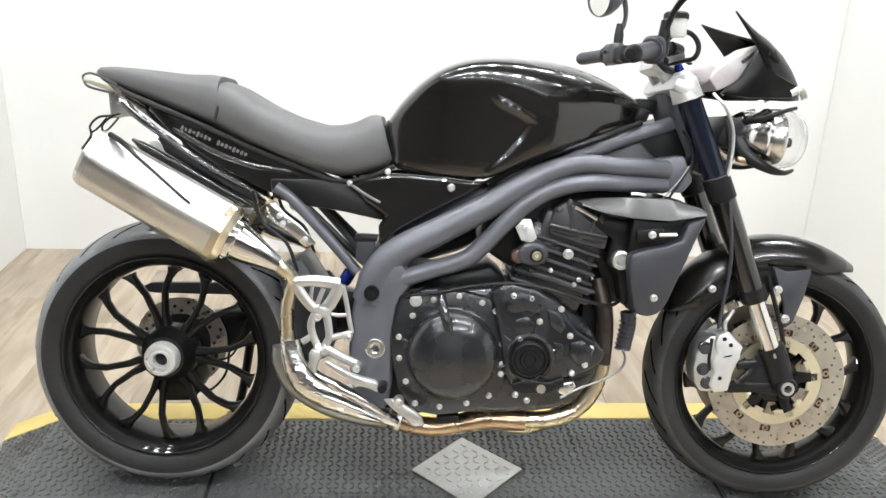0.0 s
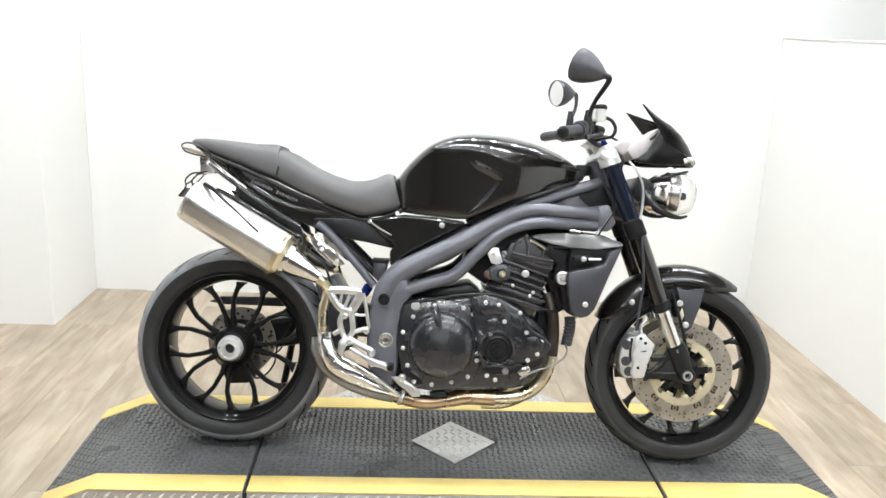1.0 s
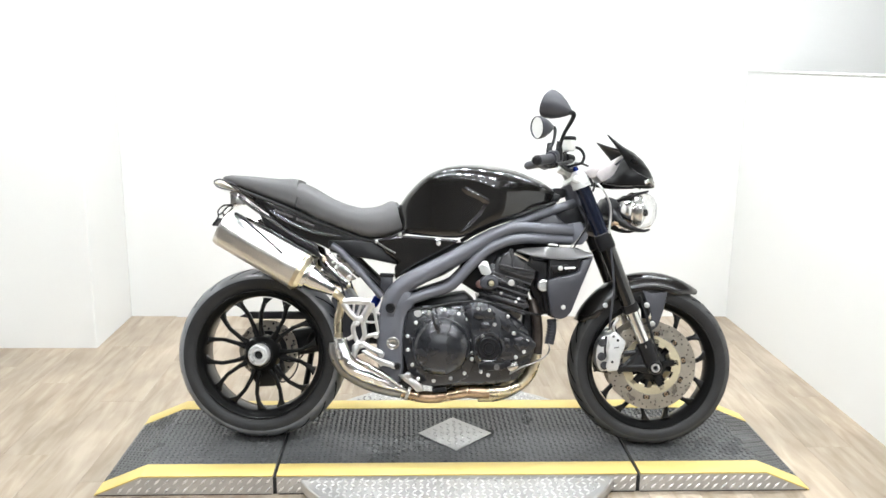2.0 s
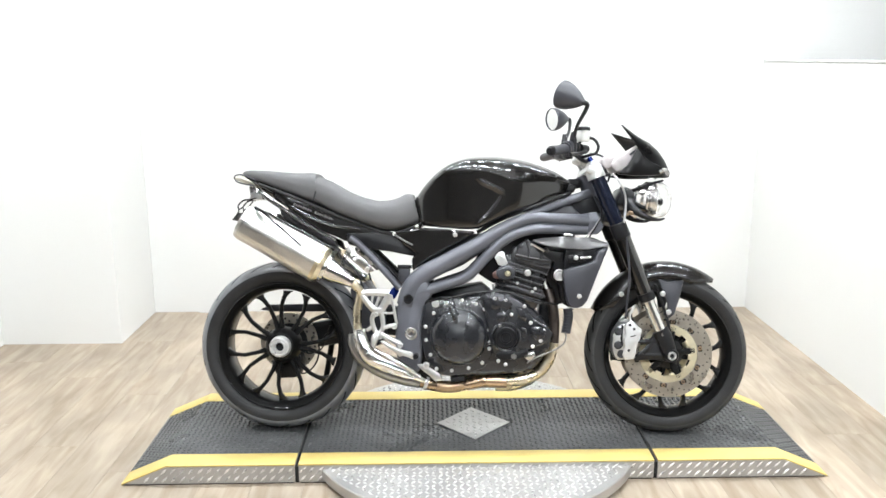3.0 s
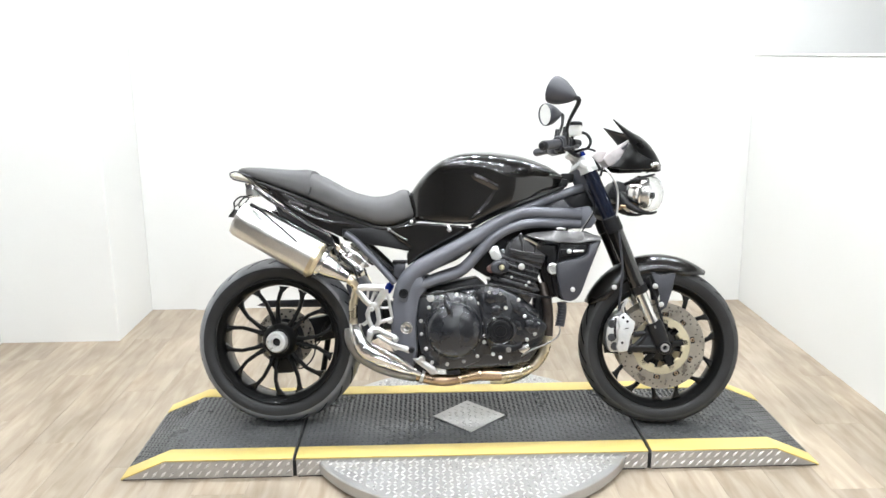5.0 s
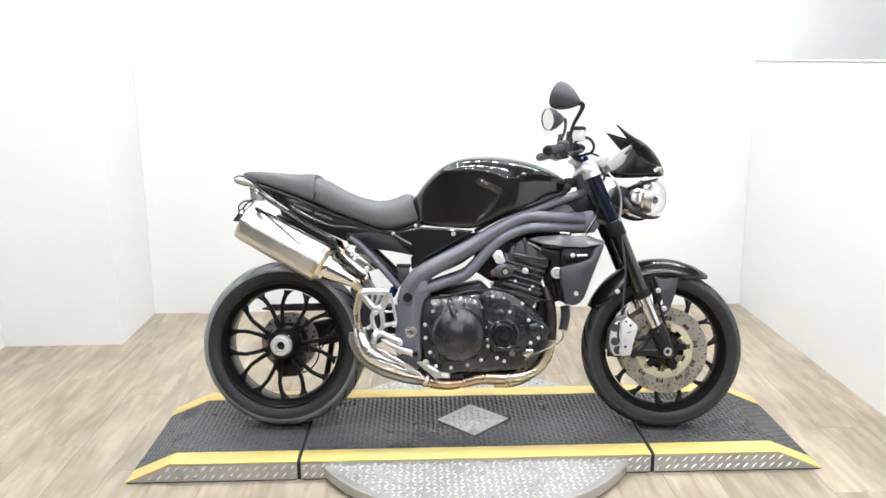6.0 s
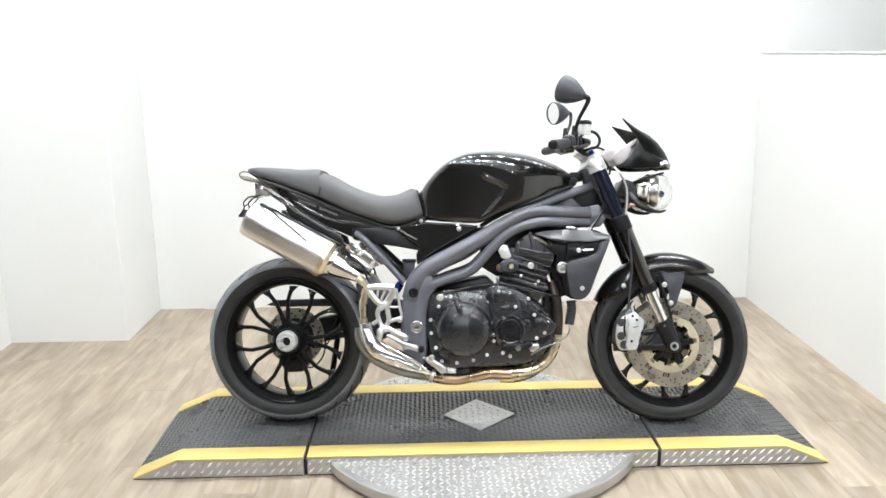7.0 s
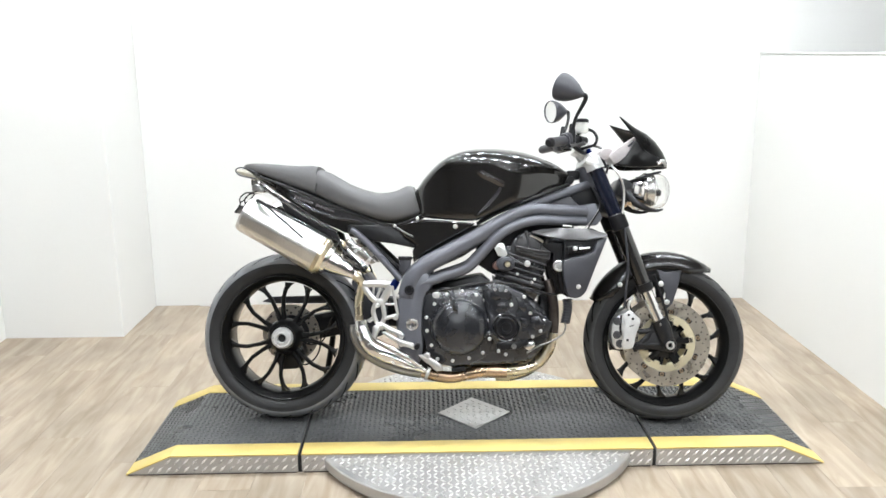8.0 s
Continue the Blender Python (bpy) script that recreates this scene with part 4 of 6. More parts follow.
part("shock_cap", lathe([(0, -0.022), (0.012, -0.022), (0.015, -0.016), (0.015, 0.010), (0.011, 0.014), (0.011, 0.022), (0, 0.022)], (-0.295, -0.06, 0.518), (0.5, 0, 0.9), 20), BLUE, bike, "blue anodised shock adjuster")

# tank: shoulder line, knee recess, rounded top
TX = [-0.215, -0.18, -0.137, -0.094, -0.04, 0.014, 0.078, 0.142, 0.19, 0.228, 0.302, 0.345, 0.373]
TT = [0.874, 0.924, 0.968, 0.997, 1.018, 1.025, 1.026, 1.021, 1.012, 1.000, 0.968, 0.943, 0.916]
TB = [0.775, 0.764, 0.760, 0.757, 0.753, 0.752, 0.785, 0.814, 0.829, 0.842, 0.870, 0.885, 0.898]
TC = [0.845, 0.890, 0.937, 0.962, 0.974, 0.971, 0.956, 0.932, 0.927, 0.928, 0.925, 0.918, 0.908]
TW = [0.085, 0.110, 0.132, 0.148, 0.158, 0.163, 0.163, 0.157, 0.143, 0.130, 0.092, 0.062, 0.030]


# boundary of the knee recess and of the deeper field inside it, as (x, z)
KNEE = [(-0.30, 0.86), (-0.19, 0.890), (-0.13, 0.945), (-0.09, 0.966), (-0.04, 0.972), (0.02, 0.967), (0.07, 0.957), (0.105, 0.946), (0.138, 0.924), (0.157, 0.893), (0.125, 0.846), (0.073, 0.791), (0.02, 0.750), (-0.02, 0.70), (-0.30, 0.70)]
FIELD = [(-0.30, 0.855), (-0.19, 0.886), (-0.13, 0.941), (-0.09, 0.962), (-0.05, 0.964), (-0.01, 0.945), (0.038, 0.917), (0.080, 0.902), (0.107, 0.879), (0.085, 0.843), (0.050, 0.802), (0.01, 0.765), (-0.02, 0.70), (-0.30, 0.70)]


def eased(x, xs, values, spread=0.022):
    """The values at x, joined without corners."""
    k = np.linspace(-2, 2, 17)
    w = np.exp(-k * k)
    return float((np.interp(x + spread * k, xs, values) * w).sum() / w.sum())


def depth_inside(p, poly):
    """Distance of p from the outline where it lies inside, else 0."""
    x, z = p
    inside, best = False, 9.0
    for (x0, z0), (x1, z1) in zip(poly, poly[1:] + poly[:1]):
        if (z0 > z) != (z1 > z) and x < (x1 - x0) * (z - z0) / (z1 - z0) + x0:
            inside = not inside
        dx, dz = x1 - x0, z1 - z0
        t = max(0, min(1, ((x - x0) * dx + (z - z0) * dz) / (dx * dx + dz * dz)))
        best = min(best, math.hypot(x - x0 - t * dx, z - z0 - t * dz))
    return best if inside else 0.0


def edge_distance(p, a, b):
    """Distance of p from the line from a to b."""
    dx, dz = b[0] - a[0], b[1] - a[1]
    t = max(0, min(1, ((p[0] - a[0]) * dx + (p[1] - a[1]) * dz) / (dx * dx + dz * dz)))
    return math.hypot(p[0] - a[0] - t * dx, p[1] - a[1] - t * dz)


def step(d, w):
    t = max(0, min(1, d / w))
    return t * t * (3 - 2 * t)


def tank_ring(x, n=88):
    """The right half of the section at x, from the top to the bottom, as (y, z)."""
    t, b, c, w = (eased(x, TX, q, 0.022 * min(1, (x - TX[0]) / 0.05, (TX[-1] - x) / 0.05) + 1e-6) for q in (TT, TB, TC, TW))
    h = c - b
    dt = t - c
    raw = [(0, t), (0.30 * w, t - 0.03 * dt), (0.60 * w, t - 0.13 * dt), (0.82 * w, t - 0.31 * dt), (0.935 * w, c + 0.44 * dt), (0.987 * w, c + 0.12 * dt), (w, c - 0.06 * h), (w * 0.985, c - 0.28 * h), (w * 0.95, c - 0.58 * h), (w * 0.91, c - 0.86 * h), (w * 0.86, b + 0.02 * h), (w * 0.74, b)]
    out = []
    for k in range(n):
        f = k / (n - 1) * (len(raw) - 1)
        i = min(int(f), len(raw) - 2)
        g = f - i
        p0, p1, p2, p3 = raw[max(i - 1, 0)], raw[i], raw[i + 1], raw[min(i + 2, len(raw) - 1)]
        q = [0.5 * (2 * p1[m] + (p2[m] - p0[m]) * g + (2 * p0[m] - 5 * p1[m] + 4 * p2[m] - p3[m]) * g * g + (3 * p1[m] - p0[m] - 3 * p2[m] + p3[m]) * g ** 3) for m in (0, 1)]
        y, z = max(0.0, q[0]), q[1]
        y -= min(y * 0.3, 0.0022 * step(depth_inside((x, z), KNEE), 0.035) * step(x + 0.02, 0.10) + 0.0048 * step(depth_inside((x, z), FIELD), 0.009) * step(x + 0.02, 0.07))
        y += 0.0026 * math.exp(-(edge_distance((x, z), (0.028, 0.922), (0.106, 0.885)) / 0.0055) ** 2) * min(1, y / 0.1)
        out.append((y, z))
    return out


def tank_point(x, s, lift=0.0):
    """A point on the right side of the tank; s runs from 0 at the top to 11 at the bottom."""
    p = tank_ring(x)
    s = s / 11 * (len(p) - 1)
    i = min(int(s), len(p) - 2)
    f = s - i
    y, z = p[i][0] * (1 - f) + p[i + 1][0] * f, p[i][1] * (1 - f) + p[i + 1][1] * f
    return Vector((x, -y - lift * min(1, y / 0.1), z + lift))


rings = []
for x in np.linspace(TX[0], TX[-1], 130):
    p = tank_ring(float(x))
    rings.append([(float(x), -y, z) for y, z in p] + [(float(x), y, z) for y, z in p[:0:-1]])
tank = part("fuel_tank", loft(rings), GLOSS, bike, "gloss black fuel tank with knee recesses")
part("filler_cap", lathe([(0, 0.003), (0.022, 0.003), (0.028, 0.001), (0.036, 0.001), (0.040, 0.0), (0.040, -0.02), (0, -0.02)], (0.10, 0, 1.022), (0.08, 0, 1), 32), SATIN, tank)


def decal(surface, x0, x1, s0, s1, cols, rows=3, name="decal", parent=tank, cut=None):
    b = bmesh.new()
    g = [[b.verts.new(surface(x0 + (x1 - x0) * i / cols, s0(i / cols) + (s1(i / cols) - s0(i / cols)) * j / rows)) for j in range(rows + 1)] for i in range(cols + 1)]
    for i in range(cols):
        for j in range(rows):
            if not cut or cut(i, j):
                b.faces.new((g[i][j], g[i + 1][j], g[i + 1][j + 1], g[i][j + 1]))
    return part(name, b, GREYDECAL, parent, "plain grey lettering bar")


decal(lambda x, s: tank_point(x, s, 0.0016), 0.078, 0.250, lambda f: 2.75 + 0.5 * f, lambda f: 3.08 + 0.5 * f, 90, 5, cut=lambda i, j: i % 7 == (0, 1, 0, 2)[i // 7 % 4] or (i % 7 < 5 and j == (0, 2, 4, 2)[i // 7 % 4]) or (i % 7 == 4 and i // 7 % 3 == 1))
part("tank_pad", box((-0.205, 0, 0.822), (0.018, 0.15, 0.085), 0.006, Matrix.Rotation(radians(-22), 4, "Y")), SEAM, bike)
part("tank_bracket", prism([(0.35, 0.922), (0.375, 0.913), (0.366, 0.888), (0.337, 0.892)], -0.07, 0.07, 0.004), SATIN, bike)
both(bar([(x, -y, z) for x, y, z in [(0.012, -0.115, 0.742), (0.074, -0.115, 0.777), (0.136, -0.115, 0.806), (0.219, -0.115, 0.836), (0.291, -0.115, 0.864), (0.352, -0.07, 0.887)]], 0.007, 8), "tank_trim", SATIN)

# side panels under the tank
SP = [(-0.291, 0.736), (-0.195, 0.758), (-0.092, 0.753), (0.007, 0.744), (-0.026, 0.72), (-0.113, 0.673), (-0.175, 0.636), (-0.221, 0.599), (-0.225, 0.644), (-0.208, 0.665), (-0.254, 0.694)]
both(plate(SP, 0.130, 0.095, 0.007), "side_panel", GLOSS, bike, "gloss black side panel")
both(bar([(x, -y, z) for x, y, z in [(-0.287, -0.132, 0.732), (-0.254, -0.132, 0.711), (-0.221, -0.132, 0.694)]], 0.0035, 8), "panel_edge", GREYDECAL)
bolts([(-0.067, 0.732)], -0.129, 0.0085, bike)
bolts([(-0.206, 0.762), (-0.289, 0.734)], -0.125, 0.006, bike)

# seats
def seat_rings(xs, tops, bottoms, widths, n=28):
    rings = []
    for x in np.linspace(xs[0], xs[-1], 26):
        t, b, w = (float(np.interp(x, xs, q)) for q in (tops, bottoms, widths))
        ring = []
        for k in range(n):
            a = 2 * math.pi * k / n
            c, s = math.cos(a), math.sin(a)
            y = w * math.copysign(abs(c) ** 0.44, c) * (1 - 0.10 * max(0, s))
            z = (t + b) / 2 + (t - b) / 2 * math.copysign(abs(s) ** 0.55, s) * (1 if s < 0 else 1)
            ring.append((float(x), y, z))
        rings.append(ring)
    return rings


def sheared(rings, x0, k):
    """Leans the end of a seat: x moves with height near x0."""
    return [[(x + k * (z - 0.83) * max(0, 1 - abs(x - x0) / 0.08), y, z) for x, y, z in r] for r in rings]


part("pillion_seat", loft(seat_rings([-0.872, -0.860, -0.833, -0.79, -0.745, -0.66, -0.60, -0.582], [0.966, 0.970, 0.972, 0.970, 0.967, 0.960, 0.961, 0.957], [0.950, 0.944, 0.934, 0.918, 0.902, 0.870, 0.848, 0.842], [0.030, 0.048, 0.066, 0.083, 0.095, 0.108, 0.114, 0.113])), SEAT, bike, "textured black vinyl pillion seat")
ride = part("rider_seat", loft(sheared(seat_rings([-0.590, -0.575, -0.549, -0.516, -0.473, -0.419, -0.354, -0.311, -0.278, -0.246, -0.222, -0.212], [0.942, 0.946, 0.938, 0.919, 0.895, 0.873, 0.857, 0.860, 0.869, 0.883, 0.886, 0.882], [0.846, 0.838, 0.826, 0.811, 0.795, 0.775, 0.752, 0.743, 0.748, 0.757, 0.768, 0.776], [0.112, 0.116, 0.120, 0.128, 0.136, 0.142, 0.142, 0.138, 0.130, 0.118, 0.106, 0.098]), -0.215, -0.30)), SEAT, bike, "scooped black vinyl rider seat")
both(bar([(x, -y, z) for x, y, z in [(-0.572, -0.07, 0.933), (-0.577, -0.109, 0.897), (-0.586, -0.121, 0.855)]], 0.0032, 6), "seat_seam", SEAM, ride)
both(bar([(x, -y, z) for x, y, z in [(-0.795, -0.085, 0.915), (-0.721, -0.11, 0.89), (-0.616, -0.11, 0.849), (-0.511, -0.11, 0.804), (-0.406, -0.11, 0.766), (-0.322, -0.11, 0.738), (-0.259, -0.11, 0.744), (-0.193, -0.1, 0.773)]], 0.0055, 8), "seat_edge", SEAM)

# tail
TAIL_TOP, TAIL_LOW = [(-0.799, 0.914), (-0.723, 0.89), (-0.618, 0.85), (-0.512, 0.805), (-0.407, 0.764), (-0.323, 0.734)], [(-0.787, 0.895), (-0.717, 0.848), (-0.629, 0.791), (-0.551, 0.742), (-0.461, 0.704), (-0.361, 0.716)]
sections = []
for k in range(31):
    f = k / 30 * 5
    (tx, tz), (bx, bz) = (tuple(float(np.interp(f, range(6), [p[m] for p in row])) for m in (0, 1)) for row in (TAIL_TOP, TAIL_LOW))
    half = []
    for q in range(13):
        g = q / 12
        half.append((tx + (bx - tx) * g, -(0.070 + 0.030 * min(1, f / 1.2)) - 0.004 * math.sin(math.pi * (0.2 + 0.6 * g)), tz + (bz - tz) * g))
    sections.append(half + [(x, -y, z) for x, y, z in half[::-1]])
tail = part("tail_cowl", loft(sections), GLOSS, bike, "gloss black tail cowl with trim lines")
both(bar([(-0.760, 0.078, 0.886), (-0.726, 0.086, 0.868), (-0.669, 0.0945, 0.833), (-0.635, 0.0955, 0.813), (-0.596, 0.0955, 0.793), (-0.548, 0.0955, 0.775), (-0.500, 0.0955, 0.762), (-0.421, 0.094, 0.752)], [0.008, 0.010, 0.011, 0.011, 0.011, 0.011, 0.011, 0.010], 20), "cowl_crease", GLOSS, tail)
part("tail_tip", loft([ringof((x, 0, z), (0, 1, 0), (0, 0, 1), w, h, 20, 2.6) for x, z, w, h in ((-0.868, 0.944, 0.045, 0.006), (-0.84, 0.936, 0.065, 0.012), (-0.80, 0.918, 0.085, 0.020), (-0.74, 0.885, 0.10, 0.030))]), GLOSS, tail)
both(bar([(x, -y, z) for x, y, z in [(-0.797, -0.085, 0.89), (-0.753, -0.105, 0.859), (-0.716, -0.116, 0.836), (-0.66, -0.116, 0.798), (-0.614, -0.116, 0.769), (-0.576, -0.116, 0.747), (-0.533, -0.116, 0.726), (-0.505, -0.116, 0.711)]], [0.006, 0.0075, 0.0075, 0.0075, 0.0075, 0.0075, 0.0065, 0.005], 12), "cowl_rail", GLOSS, tail)
both(bar([(x, -y, z) for x, y, z in [(-0.801, -0.082, 0.897), (-0.769, -0.098, 0.877), (-0.741, -0.112, 0.86), (-0.717, -0.112, 0.841)]], 0.0038, 10), "chrome_trim", CHROME, tail)
both(bar([(x, -y, z) for x, y, z in [(-0.767, -0.108, 0.812), (-0.729, -0.108, 0.795), (-0.701, -0.108, 0.78), (-0.625, -0.108, 0.74), (-0.559, -0.108, 0.704), (-0.498, -0.108, 0.673)]], [0.004, 0.006, 0.0065, 0.0065, 0.006, 0.005], 12), "lower_rail", GLOSS, tail)
both(plate([(-0.776, 0.814), (-0.755, 0.81), (-0.703, 0.78), (-0.628, 0.739), (-0.561, 0.703), (-0.508, 0.669), (-0.532, 0.669), (-0.58, 0.685), (-0.647, 0.717), (-0.713, 0.758), (-0.751, 0.786)], 0.104, 0.070, 0.005), "under_panel", GLOSS, tail)
both(plate([(-0.722, 0.832), (-0.665, 0.795), (-0.58, 0.742), (-0.508, 0.706), (-0.5, 0.678), (-0.561, 0.708), (-0.628, 0.745), (-0.703, 0.786)], 0.092, 0.060, 0.004), "inner_panel", SATIN, tail)
for (x0, z0), (x1, z1), count in (((-0.664, 0.843), (-0.596, 0.818), 8), ((-0.585, 0.813), (-0.517, 0.787), 8)):
    for k in range(count):
        f, h = (k + 0.5) / count, (0.011, 0.007, 0.009, 0.006)[k % 4]
        part("decal", prism([(-0.0030, -h / 2), (0.0026, -h / 2 - 0.001), (0.0034, h / 2 - 0.001), (-0.0022, h / 2)], -0.001, 0.001), GREYDECAL, tail, "plain grey lettering bar").matrix_basis = pose(x0 + (x1 - x0) * f, -0.1048, z0 + (z1 - z0) * f, 0, 22, 0)
lamp = part("tail_lamp", loft([ringof((x, 0, z), (0, 1, 0), (0.3, 0, 1), w, h, 20) for x, z, w, h in ((-0.908, 0.944, 0.02, 0.004), (-0.895, 0.942, 0.045, 0.011), (-0.87, 0.938, 0.062, 0.015), (-0.84, 0.929, 0.07, 0.015), (-0.815, 0.918, 0.07, 0.010))]), WHITE_LENS, bike, "clear tail lamp lens")
part("lamp_surround", tube([(-0.818, -0.070, 0.912), (-0.85, -0.066, 0.917), (-0.885, -0.052, 0.926), (-0.906, -0.02, 0.940), (-0.902, -0.03, 0.950), (-0.875, -0.055, 0.954), (-0.84, -0.072, 0.944), (-0.81, -0.078, 0.930)], 0.0028, 8), PLASTIC, lamp)
part("plate_bracket", prism([(-0.847, 0.912), (-0.812, 0.912), (-0.795, 0.862), (-0.842, 0.860)], -0.035, 0.035, 0.003), ALLOY, bike, "bare alloy number plate bracket")
for s in (-1, 1):
    part("bracket_arm", tube([(-0.80, s * 0.03, 0.872), (-0.84, s * 0.035, 0.862), (-0.868, s * 0.035, 0.858), (-0.888, s * 0.035, 0.838), (-0.887, s * 0.035, 0.815), (-0.908, s * 0.035, 0.785)], 0.0028, 8), SATIN, bike)
    part("bracket_brace", tube([(-0.850, s * 0.035, 0.857), (-0.872, s * 0.035, 0.832), (-0.888, s * 0.035, 0.822)], 0.0024, 8), SATIN, bike)
part("plate_light", prism([(-0.893, 0.812), (-0.886, 0.812), (-0.904, 0.782), (-0.911, 0.784)], -0.03, 0.03, 0.0015), PLASTIC, bike)
# silencers
def silencer(s):
    y = s * 0.195
    a, b = Vector((-0.822, y, 0.774)), Vector((-0.542, y * 0.97, 0.619))
    d = (b - a).normalized()
    v = Vector((0, 1, 0)).cross(d).normalized()
    u = v.cross(d)

    def ring(t, k=1.0, c=0.0):
        c0 = a + (b - a) * t
        out = []
        for q in range(96):
            g = 2 * math.pi * q / 96
            facet = (g + radians(12)) % radians(60) - radians(30)
            r = k * (0.97 + 0.06 * t) * (0.72 + 0.29 * math.cos(radians(30)) / math.cos(facet) + 0.010 * math.cos(11 * g))
            out.append(c0 + u * (0.056 * r * math.cos(g)) + v * (0.068 * r * math.sin(g)))
        return out

    body = part("silencer", loft([ring(-0.012, 0.90), ring(0.0, 0.985), ring(0.02, 1.0), ring(0.5, 1.0), ring(0.96, 1.0), ring(0.99, 0.97)]), STEEL, bike, "brushed stainless steel silencer")
    part("end_cap", loft([ring(-0.03, 0.80), ring(-0.022, 0.93), ring(0.03, 1.015), ring(0.035, 1.015), ring(0.036, 1.0)]), STEEL, body)
    part("outlet", lathe([(0.020, 0.0), (0.024, 0.0), (0.024, 0.03), (0.020, 0.03)], a - d * 0.012, d, 20, closed=True), SATIN, body)
    part("clamp_band", loft([ring(0.935, 1.0), ring(0.938, 1.03), ring(0.985, 1.03), ring(0.99, 1.0), ring(1.03, 0.90)]), TINT, body, "gold-tinted clamp band")
    part("side_seam", tube([a + d * 0.02 + u * 0.0 + v * 0.030 - u * 0.046, b + v * 0.030 - u * 0.046], 0.0015, 6), SEAM, body)
    part("cone", loft([ringof(b + d * t, u, v, r, r * 1.12, 24) for t, r in ((0.004, 0.046), (0.018, 0.047), (0.024, 0.045), (0.026, 0.037), (0.05, 0.034), (0.10, 0.021), (0.128, 0.0155))]), CHROME, bike, "polished exhaust cone")
    e = b + d * 0.12
    part("link_pipe", tube([e, e + Vector((0.022, -s * 0.005, -0.020)), (-0.405, y * 0.86, 0.515), (-0.417, y * 0.84, 0.457), (-0.415, y * 0.82, 0.36)], [0.0155, 0.0155, 0.0155, 0.0155, 0.0155], 16), TINT, bike, "gold-tinted exhaust pipe")


silencer(-1)
silencer(1)
part("silencer_strap", tube([(-0.775, -0.215, 0.824), (-0.739, -0.235, 0.806), (-0.705, -0.247, 0.778), (-0.664, -0.252, 0.744), (-0.63, -0.252, 0.714), (-0.602, -0.25, 0.69)], [0.006, 0.006, 0.004, 0.003, 0.003, 0.003], 8), SATIN, bike, "thin dark strap over the silencer")
both(bar([(x, -y, z) for x, y, z in [(-0.495, -0.135, 0.687), (-0.477, -0.135, 0.642), (-0.425, -0.135, 0.6), (-0.4, -0.135, 0.537)]], 0.004, 8), "hanger_rod", SATIN)
both(plate([(-0.471, 0.679), (-0.45, 0.691), (-0.425, 0.662), (-0.394, 0.641), (-0.359, 0.599), (-0.384, 0.591), (-0.425, 0.625), (-0.463, 0.65)], 0.138, 0.128, 0.003), "silencer_hanger", ALLOY, bike, "bare alloy silencer hanger")
bolts([(-0.44, 0.658), (-0.432, 0.642), (-0.383, 0.608)], -0.140, 0.006, bike)

# rider footrest hanger and lever
HY0, HY1 = -0.185, -0.172


def strut(pts, r=0.009):
    return tube([(x, (HY0 + HY1) / 2, z) for x, z in pts], r * 1.12, 10, 4, flat=0.8)


hang = part("footrest_hanger", strut([(-0.399, 0.520), (-0.367, 0.524), (-0.333, 0.523), (-0.301, 0.520)], 0.0112), PALE, bike, "silver cast footrest hanger")
for pts, r in (([(-0.398, 0.517), (-0.382, 0.492), (-0.363, 0.470), (-0.346, 0.458)], 0.0105), ([(-0.300, 0.518), (-0.313, 0.490), (-0.328, 0.466), (-0.342, 0.456)], 0.0125), ([(-0.360, 0.517), (-0.362, 0.498), (-0.364, 0.478)], 0.0040), ([(-0.336, 0.508), (-0.345, 0.485), (-0.350, 0.470)], 0.0050), ([(-0.352, 0.457), (-0.362, 0.430), (-0.358, 0.405), (-0.348, 0.382)], 0.0078), ([(-0.330, 0.457), (-0.324, 0.425), (-0.322, 0.400), (-0.332, 0.380)], 0.0080), ([(-0.295, 0.517), (-0.286, 0.480), (-0.280, 0.445), (-0.273, 0.412)], 0.0048), ([(-0.318, 0.452), (-0.300, 0.450), (-0.284, 0.452)], 0.0040), ([(-0.324, 0.398), (-0.300, 0.404), (-0.274, 0.411)], 0.0068), ([(-0.381, 0.388), (-0.366, 0.398), (-0.356, 0.410)], 0.0066), ([(-0.354, 0.376), (-0.340, 0.370), (-0.325, 0.375)], 0.0140), ([(-0.330, 0.376), (-0.298, 0.358), (-0.262, 0.342)], 0.0092)):
    part("hanger_web", strut(pts, r), PALE, hang)
part("hanger_plate", prism([(-0.356, 0.468), (-0.330, 0.474), (-0.318, 0.462), (-0.326, 0.446), (-0.348, 0.446)], -0.190, -0.168, 0.005), PALE, hang)
part("pedal_pivot", prism([(-0.364, 0.369), (-0.356, 0.377), (-0.339, 0.374), (-0.337, 0.359), (-0.346, 0.339), (-0.349, 0.315), (-0.366, 0.312), (-0.37, 0.328), (-0.364, 0.348)], -0.198, -0.176, 0.005), PALE, hang)
for q, r in (((-0.281, 0.403), 0.0085), ((-0.261, 0.336), 0.0095), ((-0.347, 0.446), 0.0080)):
    part("hanger_boss", lathe([(0, -0.193), (r * 0.5, -0.193), (r * 0.6, -0.196), (r, -0.195), (r * 1.1, -0.19), (r * 1.1, -0.165), (0, -0.165)], (q[0], 0, q[1]), sides=18), PALE, hang)
peg = part("footrest", prism([(-0.33, 0.353), (-0.316, 0.356), (-0.267, 0.328), (-0.243, 0.321), (-0.215, 0.314), (-0.207, 0.297), (-0.212, 0.289), (-0.227, 0.297), (-0.252, 0.303), (-0.26, 0.298), (-0.275, 0.315), (-0.311, 0.336)], -0.215, -0.196, 0.004), PALE, bike, "alloy rider footrest peg")
part("peg_end", lathe([(0, -0.226), (0.009, -0.226), (0.011, -0.220), (0.011, -0.19), (0, -0.19)], (-0.202, 0, 0.301), sides=16), SATIN, peg)
